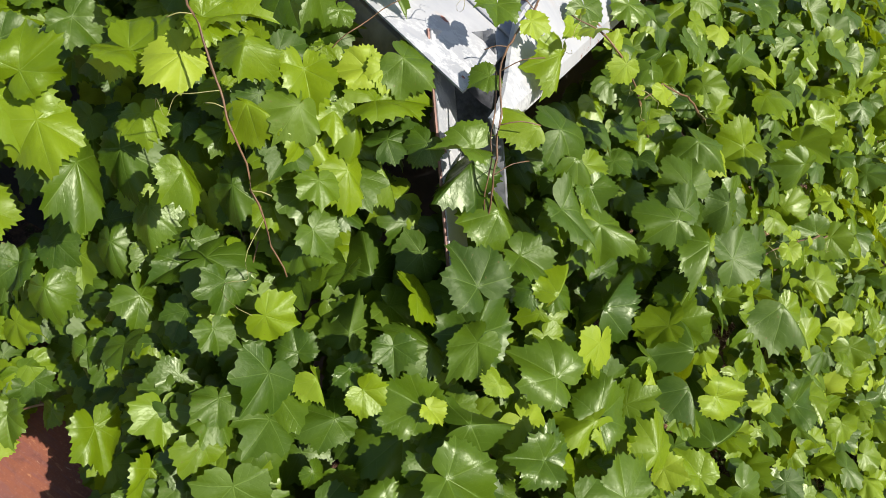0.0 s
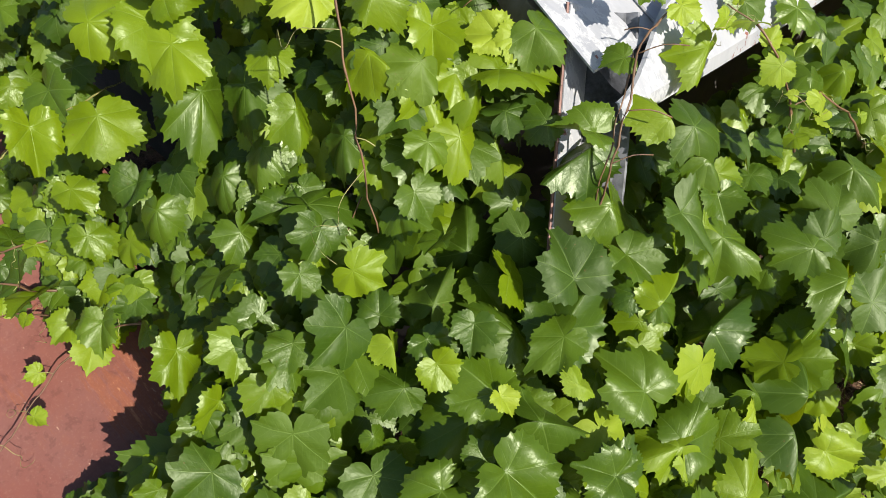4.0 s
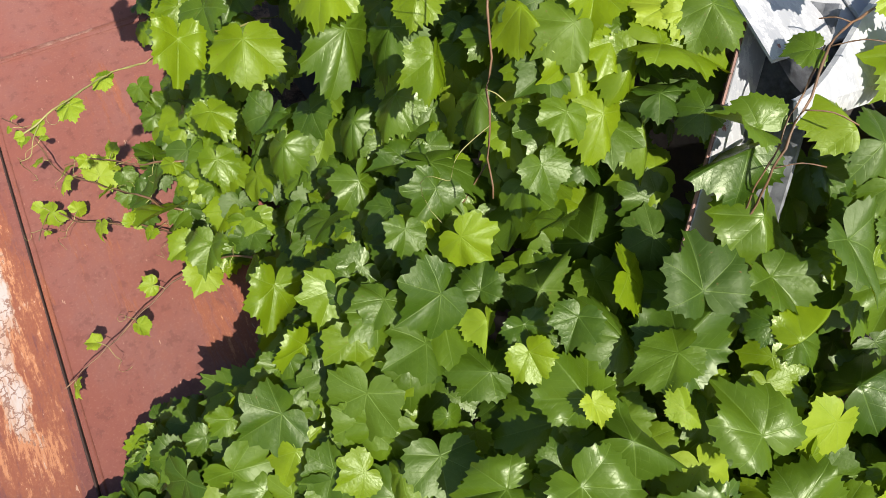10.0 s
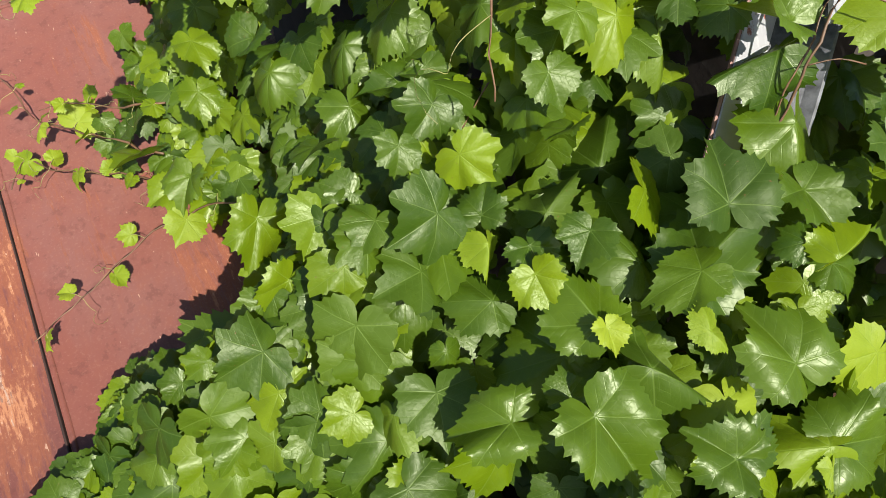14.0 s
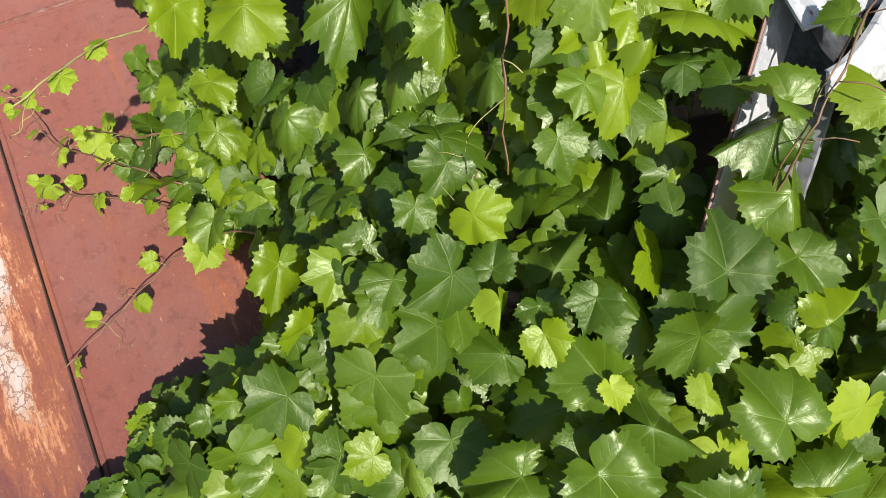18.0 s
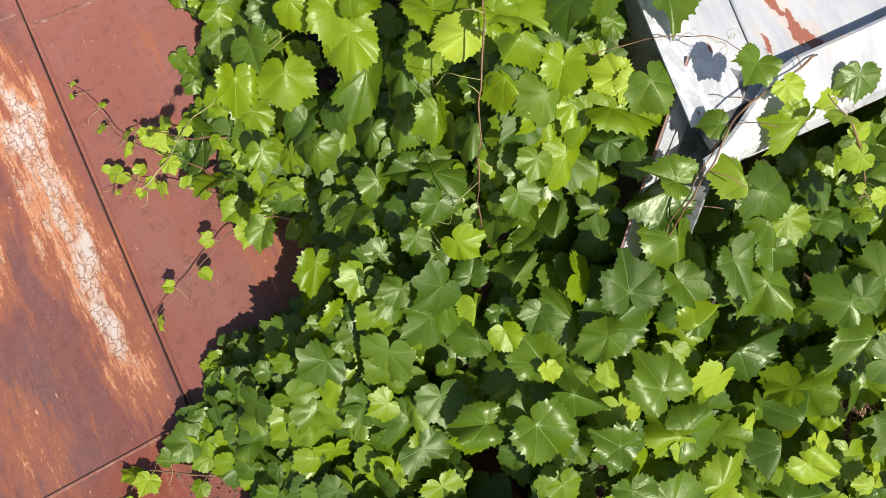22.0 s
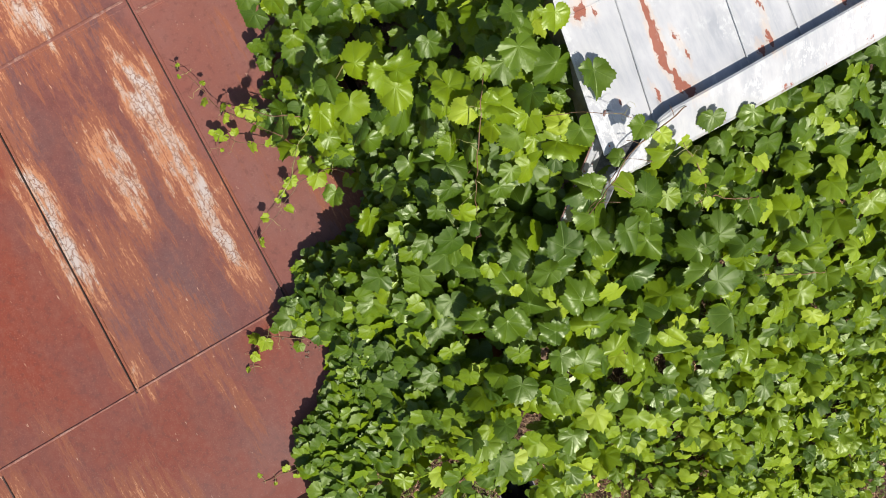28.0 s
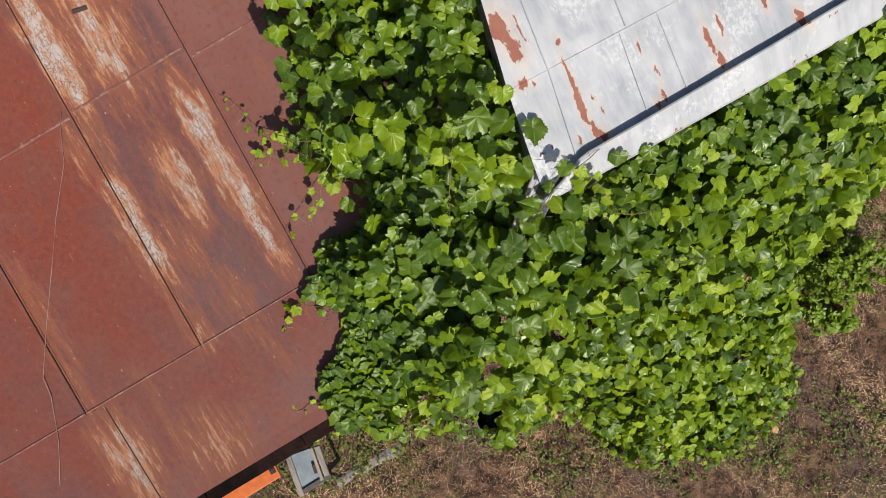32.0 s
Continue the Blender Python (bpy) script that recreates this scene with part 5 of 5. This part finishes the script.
join_leaves("leaves", skirt[1::4], ROUGH, LIT_LEAF, vine, "small pale sunlit-toned leaves at the edge over the roof")
join_leaves("leaves", skirt[3::4], ROUGH, MATURE_SHADED, vine, "small deep green leaves at the edge over the roof")
low = [m for m in rest if m.translation.x > 0.7]
high = [m for m in rest if m.translation.x < -0.1]
rest = [m for m in rest if -0.1 <= m.translation.x <= 0.7]
join_leaves("leaves", high[::2], ROUGH, LEAF, vine, "green leaves above the gap")
join_leaves("leaves", high[1::10], ROUGH, MATURE_SHADED, vine, "deep green leaves above the gap")
join_leaves("leaves", [m for k, m in enumerate(high) if k % 10 in (3, 5, 7)], ROUGH, LIT_LEAF, vine, "pale sunlit-toned leaves above the gap")
join_leaves("leaves", high[9::10], ROUGH, YOUNG, vine, "yellow-green leaves above the gap")
join_leaves("leaves", [m for k, m in enumerate(low) if k % 8 in (3, 5)], ROUGH, LEAF, vine, "small green leaves at the foot of the vine")
join_leaves("leaves", [m for k, m in enumerate(low) if k % 8 in (0, 1, 4, 6)], ROUGH, LIT_LEAF, vine, "small pale sunlit-toned leaves at the foot of the vine")
join_leaves("leaves", low[7::8], ROUGH, MATURE_SHADED, vine, "deep green leaves at the foot of the vine")
join_leaves("leaves", low[2::16], ROUGH, YOUNG, vine, "pale young leaves at the foot of the vine")
join_leaves("leaves", low[10::16], ROUGH, LEAF, vine, "green leaves low on the vine")
join_leaves("leaves", rest[::4], ROUGH, MATURE_SHADED, vine, "deep green older vine leaves")
join_leaves("leaves", [m for k, m in enumerate(rest) if k % 4 in (1, 2)], ROUGH, LEAF, vine, "mass of lobed green vine leaves")
join_leaves("leaves", rest[3::4], ROUGH, LIT_LEAF, vine, "pale sunlit-toned vine leaves")
join_leaves("leaves", young, ROUGH, YOUNG, vine, "yellow-green young vine leaves")
join_leaves("leaves", inner[::3], COARSE, MATURE_SHADED, vine, "deep green leaves inside the vine")
join_leaves("leaves", [m for k, m in enumerate(inner) if k % 3], COARSE, LEAF, vine, "shaded green leaves inside the vine")


# ---- canes, shoots and tendrils
def smooth_line(points, k=5):
    pts = [Vector(p) for p in points]
    out = []
    for i in range(len(pts) - 1):
        p0, p1, p2, p3 = pts[max(i - 1, 0)], pts[i], pts[i + 1], pts[min(i + 2, len(pts) - 1)]
        for s in range(k):
            t = s / k
            out.append(0.5 * (2 * p1 + (p2 - p0) * t + (2 * p0 - 5 * p1 + 4 * p2 - p3) * t * t + (3 * p1 - p0 - 3 * p2 + p3) * t ** 3))
    return out + [pts[-1]]


def cane(points, thick, thin, name="cane", label="", material=None):
    line = [p + Vector((noise.noise(p * 23), noise.noise(p * 23 + Vector((5, 0, 0))), noise.noise(p * 23 + Vector((0, 7, 0))))) * 0.007 for p in smooth_line(points)]
    b = bmesh.new()
    add_tube(b, line, [thick + (thin - thick) * i / (len(line) - 1) + (0.25 * thick if i % 7 == 3 else 0) for i in range(len(line))], 6)
    return part(name, b, material or CANE, vine, label, True), line


def tendril(parent, start, way, length, seed):
    r_ = random.Random(seed)
    way = Vector(way).normalized()
    side_ = way.orthogonal().normalized()
    up_ = way.cross(side_)
    pts = []
    for k in range(22):
        s = k / 21
        curl = 0.18 * length * s * s
        pts.append(Vector(start) + way * length * (s - 0.35 * s * s) + (side_ * math.cos(9 * s * s + seed) + up_ * math.sin(9 * s * s + seed)) * curl + Vector((0, 0, -0.25 * length * s * s)))
    b = bmesh.new()
    add_tube(b, pts, [0.0008 * (1 - 0.5 * k / 21) for k in range(22)], 4)
    return part("tendril", b, TENDRIL, parent, "", True)


def stalk(parent, a, c, material=None, r=0.0016):
    a, c = Vector(a), Vector(c)
    mid = (a + c) / 2 + Vector((0, 0, 0.12 * (c - a).length))
    b = bmesh.new()
    add_tube(b, smooth_line([a, mid, c], 3), r, 5)
    return part("leaf_stalk", b, material or CANE, parent, "", True)


long_cane, line = cane([(-0.10, 1.60, 2.86), (0.010, 1.519, 2.86), (0.075, 1.477, 2.80), (0.106, 1.458, 2.75), (0.123, 1.447, 2.70), (0.164, 1.426, 2.60), (0.20, 1.41, 2.50)], 0.0019, 0.0013, label="slender red-brown cane")
for i, d in ((6, (-0.05, -0.05, 0.0)), (14, (-0.05, -0.02, 0.01)), (23, (0.05, 0.03, -0.02))):
    stalk(long_cane, line[i], line[i] + Vector(d) * 0.5, TENDRIL, 0.0009)
tendril(long_cane, line[12], (-0.5, -0.6, 0.1), 0.14, 3)
tendril(long_cane, line[25], (0.2, -0.9, -0.2), 0.18, 5)
spout_cane, line = cane([(0.278, 2.13, 2.655), (0.288, 2.045, 2.665), (0.306, 1.944, 2.67), (0.326, 1.862, 2.66), (0.36, 1.808, 2.62), (0.378, 1.757, 2.55), (0.388, 1.74, 2.48), (0.40, 1.70, 2.30)], 0.0021, 0.0019, label="red-brown cane beside the spout")
cane([(0.315, 1.868, 2.655), (0.352, 1.80, 2.605), (0.370, 1.752, 2.535), (0.380, 1.735, 2.47), (0.385, 1.72, 2.38)], 0.0014, 0.0014)
for k, d in ((15, (0.09, 0.10, 0.02)), (21, (0.10, 0.06, 0.0)), (26, (0.06, 0.11, 0.0)), (11, (-0.05, -0.05, 0.0)), (4, (-0.06, 0.0, 0.03))):
    stalk(spout_cane, line[k], line[k] + Vector(d) * 0.6, None, 0.0011)
over_cane, line = cane([(0.10, 1.70, 2.72), (0.15, 1.775, 2.765), (0.20, 1.84, 2.785), (0.235, 1.90, 2.765), (0.275, 1.945, 2.722)], 0.0010, 0.0008, label="cane that reaches over the white roof")
tendril(over_cane, line[11], (0.3, 0.8, -0.5), 0.10, 2)
tendril(over_cane, line[14], (-0.4, 0.8, -0.2), 0.09, 4)
for x, y, z, turn, size, kind in ((0.275, 1.935, 2.735, -60, 0.058, LEAF), (0.312, 1.850, 2.655, -122, 0.042, LEAF), (0.318, 1.99, 2.69, 10, 0.04, YOUNG), (0.37, 2.06, 2.66, -80, 0.035, YOUNG),
                                  (0.34, 2.20, 2.62, -30, 0.06, LEAF), (0.385, 2.36, 2.56, -40, 0.06, LEAF)):
    put_leaf(leaf_pose(Vector((x, y, z)), OUTWARD + Vector((rng.gauss(0, 0.2), rng.gauss(0, 0.2), 0.2)), Vector((math.cos(radians(turn)), math.sin(radians(turn)), 0)), size), kind, over_cane)
# stems inside the mass, seen through the gaps
for k in range(9):
    x, y = rng.uniform(-0.5, 1.0), rng.uniform(1.4, 1.8)
    z = canopy_z(x, y) - rng.uniform(0.16, 0.26)
    d = Vector((rng.uniform(-0.12, 0.12), rng.uniform(-0.10, 0.12), rng.uniform(-0.06, 0.03)))
    cane([(x, y, z), Vector((x, y, z)) + d + Vector((0, 0, 0.03)), Vector((x, y, z)) + d * 2], 0.0018, 0.0012)
cane([(0.75, 1.75, 0.0), (0.66, 1.7, 0.6), (0.55, 1.72, 1.3), (0.45, 1.68, 1.75), (0.3, 1.6, 1.95)], 0.022, 0.012, "trunk", "old shaggy brown vine trunk", TWIG)
for pts_ in ([(0.45, 1.66, 1.8), (0.2, 1.68, 1.95), (-0.2, 1.66, 2.1), (-1.0, 1.68, 2.25), (-2.0, 1.75, 2.4)], [(0.55, 1.72, 1.1), (0.66, 2.1, 1.4), (0.68, 2.9, 1.55), (0.7, 4.0, 1.5), (0.7, 5.5, 1.5)], [(0.66, 1.7, 0.6), (1.2, 2.0, 0.7), (1.9, 2.4, 0.3), (2.2, 2.7, 0.15)]):
    cane(pts_, 0.011, 0.005, "branch", "", TWIG)


def shoot(points, seed, count_, size0):
    """A young shoot creeping over the roof: a thin stem, small stalked leaves, curling tendrils."""
    r_ = random.Random(seed)
    stem, ln = cane(points, 0.0026, 0.0010, "shoot", "thin young shoot creeping over the roof")
    for k in range(count_):
        s = (k + 0.5) / count_
        p = ln[int(s * (len(ln) - 1))]
        way_ = (ln[min(int(s * (len(ln) - 1)) + 1, len(ln) - 1)] - ln[max(int(s * (len(ln) - 1)) - 1, 0)]).normalized()
        out_ = way_.cross(Vector((0, 0, 1))) * (1 if k % 2 else -1) + Vector((0, 0, 0.25)) + way_ * 0.4
        end = p + out_.normalized() * r_.uniform(0.006, 0.030)
        stalk(stem, p, end, TENDRIL, 0.0008)
        sz = size0 * 1.25 * (1.15 - 0.75 * s) * r_.choice((0.55, 0.8, 1.0, 1.35))
        put_leaf(leaf_pose(end, Vector((0.35 + r_.gauss(0, 0.5), -0.2 + r_.gauss(0, 0.5), 0.9)), out_ + Vector((0.3, -0.2, -0.3)), sz), (LEAF if k % 2 else LIT_LEAF) if s < 0.35 else YOUNG, stem)
        if k % 3:
            tendril(stem, p, (-out_ + way_ * 0.5), r_.uniform(0.04, 0.09), seed * 10 + k)
    return stem


shoot([(-0.45, 1.05, 2.10), (-0.60, 0.96, 2.08), (-0.735, 0.878, 2.055), (-0.806, 0.832, 2.055), (-0.954, 0.805, 2.075), (-1.037, 0.758, 2.075)], 11, 10, 0.044)
shoot([(-0.38, 1.06, 2.05), (-0.49, 1.005, 2.03), (-0.575, 0.926, 2.01), (-0.652, 0.83, 2.01), (-0.700, 0.79, 2.02), (-0.640, 0.745, 2.0)], 12, 9, 0.042)
shoot([(-0.25, 1.16, 2.05), (-0.347, 1.115, 2.02), (-0.378, 0.996, 1.98), (-0.35, 0.898, 1.965), (-0.298, 0.782, 1.94), (-0.270, 0.70, 1.92)], 13, 7, 0.042)
shoot([(-0.55, 1.10, 2.15), (-0.62, 1.0, 2.13), (-0.70, 0.93, 2.12), (-0.74, 0.86, 2.10)], 14, 6, 0.034)
shoot([(0.16, 0.68, 1.84), (0.10, 0.60, 1.83), (0.06, 0.53, 1.83), (0.10, 0.47, 1.81), (0.17, 0.44, 1.79)], 15, 6, 0.046)
shoot([(0.62, 0.55, 1.72), (0.58, 0.42, 1.72), (0.56, 0.32, 1.71), (0.55, 0.24, 1.70)], 16, 6, 0.03)
shoot([(0.72, 0.55, 1.64), (0.74, 0.40, 1.60), (0.73, 0.28, 1.58), (0.75, 0.17, 1.57)], 17, 6, 0.03)
shoot([(0.98, 0.80, 1.50), (1.02, 0.66, 1.38), (1.05, 0.58, 1.25), (1.08, 0.52, 1.10)], 18, 5, 0.034)
shoot([(0.55, 2.10, 2.45), (0.50, 2.06, 2.60), (0.44, 2.03, 2.68), (0.38, 2.02, 2.70)], 19, 6, 0.04)
shoot([(0.62, 2.30, 2.38), (0.60, 2.16, 2.52), (0.56, 2.06, 2.60), (0.55, 1.98, 2.62)], 20, 6, 0.035)
shoot([(1.0, 2.6, 1.95), (0.95, 2.45, 2.05), (0.9, 2.35, 2.10), (0.86, 2.26, 2.12)], 21, 6, 0.04)

# a lone shoot that arches high over the roof
arch, line = cane([(-0.55, 1.37, 2.42), (-0.44, 1.24, 2.49), (-0.358, 1.152, 2.531), (-0.298, 1.073, 2.556), (-0.248, 1.008, 2.582), (-0.154, 0.952, 2.618), (-0.127, 0.909, 2.618), (-0.118, 0.883, 2.613)], 0.0017, 0.0012, "shoot", "pale green shoot arching over the roof", TENDRIL)
for at, tip, size, kind in (((-0.248, 1.005, 2.578), (0.2, -0.6, -0.4), 0.036, YOUNG), ((-0.252, 1.010, 2.575), (-0.6, -0.3, -0.2), 0.032, LIT_LEAF), ((-0.156, 0.950, 2.612), (0.55, 0.05, -0.6), 0.046, YOUNG),
                            ((-0.127, 0.907, 2.612), (-0.3, -0.6, -0.3), 0.030, YOUNG), ((-0.118, 0.884, 2.608), (0.4, -0.3, -0.7), 0.024, YOUNG), ((-0.119, 0.882, 2.612), (-0.2, -0.9, 0.0), 0.018, YOUNG)):
    put_leaf(leaf_pose(Vector(at), OUTWARD + Vector((rng.gauss(0, 0.25), rng.gauss(0, 0.25), 0.1)), Vector(tip), size * 0.60), kind, arch)
tendril(arch, (-0.127, 0.907, 2.616), (0.3, -0.6, -0.5), 0.09, 31)
tendril(arch, (-0.156, 0.952, 2.616), (-0.5, -0.6, -0.4), 0.07, 33)

# ---- growth on the ground
YARD = (0.6, 5.4, -1.8, 6.8)
blade_field("straw", 90000, STRAW, "pale dry straw and cut grass on the soil", 3, (0.008, 0.050), (0.0007, 0.0019), (0.0, 0.7), YARD, 1.9, -0.12)
blade_field("twigs", 3500, TWIG, "small brown twigs on the soil", 4, (0.04, 0.16), (0.001, 0.0025), (0.0, 0.2), YARD, 1.1, -0.3)
blade_field("grass", 26000, WEED, "short green grass tufts in the soil", 5, (0.015, 0.055), (0.0012, 0.0035), (0.2, 1.1), YARD, 1.9, 0.05)
SMALL = [leaf_shape(300 + k, 10, (1.0,)) for k in range(6)]
weeds = []
while len(weeds) < 26000:
    x, y = rng.uniform(YARD[0], YARD[1]), rng.uniform(YARD[2], YARD[3])
    if noise.noise(Vector((x * 1.6, y * 1.6, 9.0))) < 0.16 - 0.45 * math.exp(-edge_far(x, y) / 0.22) + rng.uniform(-0.2, 0.2):
        continue
    for _ in range(rng.randint(3, 7)):
        px, py = x + rng.gauss(0, 0.02), y + rng.gauss(0, 0.02)
        a = rng.uniform(0, math.tau)
        weeds.append(leaf_pose(Vector((px, py, ground_z(px, py) + rng.uniform(0.008, 0.05))), Vector((rng.gauss(0, 0.4), rng.gauss(0, 0.4), 1)), Vector((math.cos(a), math.sin(a), 0)), rng.uniform(0.006, 0.016)))
join_leaves("weeds", weeds, SMALL, WEED, None, "low green weeds in the trampled soil")


def lumps(name, count_, material, label, seed, size, area, flatness, floor_z, parent=None):
    """Many small broken lumps scattered on a surface, as one object."""
    r_ = random.Random(seed)
    cube = np.array([(x, y, z) for x in (-1, 1) for y in (-1, 1) for z in (-1, 1)], float)
    quads = ((0, 1, 3, 2), (4, 6, 7, 5), (0, 4, 5, 1), (2, 3, 7, 6), (0, 2, 6, 4), (1, 5, 7, 3))
    tris = np.array([t for a, b_, c, d in quads for t in ((a, b_, c), (a, c, d))])
    pts, faces = [], []
    for k in range(count_):
        x, y = r_.uniform(area[0], area[1]), r_.uniform(area[2], area[3])
        s_ = r_.uniform(*size)
        turn_ = Euler((r_.gauss(0, 0.5), r_.gauss(0, 0.5), r_.uniform(0, 6.3))).to_matrix()
        shape = np.array([[v * r_.uniform(0.35, 1.0) for v in c] for c in cube]) * np.array((s_, s_ * r_.uniform(0.5, 1.0), s_ * flatness))
        pts.append(shape @ np.array(turn_).T + np.array((x, y, floor_z(x, y) + s_ * flatness * 0.4)))
        faces.append(tris + 8 * k)
    pts, faces = np.concatenate(pts), np.concatenate(faces)
    ob = new(name, mesh_from(name, pts, faces, np.full((len(pts), 2), 0.5), material))
    ob.data.polygons.foreach_set("use_smooth", np.zeros(len(faces), bool))
    ob.parent = parent
    return tagged(ob, label, "" if parent else name, kind="stuff")


lumps("clods", 5000, SOIL, "crumbled clods of dark dry soil", 41, (0.003, 0.012), YARD, 0.6, ground_z)
lumps("litter", 14000, SHREDS, "brown shreds of dead leaves on the soil", 42, (0.003, 0.010), YARD, 0.12, lambda x, y: ground_z(x, y) + 0.012)
lumps("roof_litter", 45, TWIG, "dark crumbs of dry litter on the rusty roof", 43, (0.002, 0.007), (0.10, 0.22, 0.60, 0.71), 0.15, lambda x, y: rust_z(x, y) + 0.003)
# bushes of small leaves at the edge of the vine


def bush_at(cx, cy, spread, stems, high, leaf, label, kind):
    bush = thing("bush", label, "bush", )
    b = bmesh.new()
    sprigs = []
    for k in range(stems):
        a, l = rng.uniform(0, math.tau), rng.uniform(0.45, 1.0) * high
        root = Vector((cx + rng.gauss(0, spread * 0.7), cy + rng.gauss(0, spread), 0.0))
        line = smooth_line([root, root + Vector((math.cos(a) * l * 0.2, math.sin(a) * l * 0.2, l * 0.6)), root + Vector((math.cos(a) * l * 0.55, math.sin(a) * l * 0.55, l))], 5)
        add_tube(b, line, [0.003, *[0.002] * (len(line) - 2), 0.001], 4)
        for p in line[3:]:
            for _ in range(7):
                d = Vector((rng.gauss(0, 1), rng.gauss(0, 1), rng.gauss(0.2, 0.5))).normalized()
                sprigs.append(leaf_pose(p + d * 0.012, Vector((rng.gauss(0.3, 0.4), rng.gauss(0, 0.4), 1)), d, leaf * rng.uniform(0.7, 1.3)) @ Matrix.Diagonal((0.6, 1, 1, 1)))
    part("branches", b, TWIG, bush)
    join_leaves("leaves", sprigs, SMALL, kind, bush, "small oval green leaves")


bush_at(1.54, 3.84, 0.17, 50, 0.60, 0.026, "small-leaved green bush beside the vine", LIT_LEAF)
bush_at(1.72, 4.16, 0.15, 34, 0.36, 0.028, "low green bush at the edge of the vine", LIT_LEAF)
bush_at(2.02, 3.88, 0.07, 7, 0.24, 0.042, "small leafy seedling in the bare soil", LIT_LEAF)
# a few dry leaves
dry = mesh_from("dry_leaf", *FINE[3], DRYLEAF)
for x, y, z, turn in ((2.50, 3.02, 0.04, 40), (1.36, 1.52, 0.25, 120), (1.52, 1.62, 0.10, 200), (2.75, 2.9, 0.03, 20), (3.1, 1.5, 0.03, 80)):
    ob = new("dry_leaf", dry)
    ob.matrix_world = leaf_pose(Vector((x, y, z)), Vector((0.2, 0.1, 1)), Vector((math.cos(turn), math.sin(turn), 0)), 0.04)
    tagged(ob, "curled dry brown leaf on the soil", "leaf", "dry leaves in the yard")
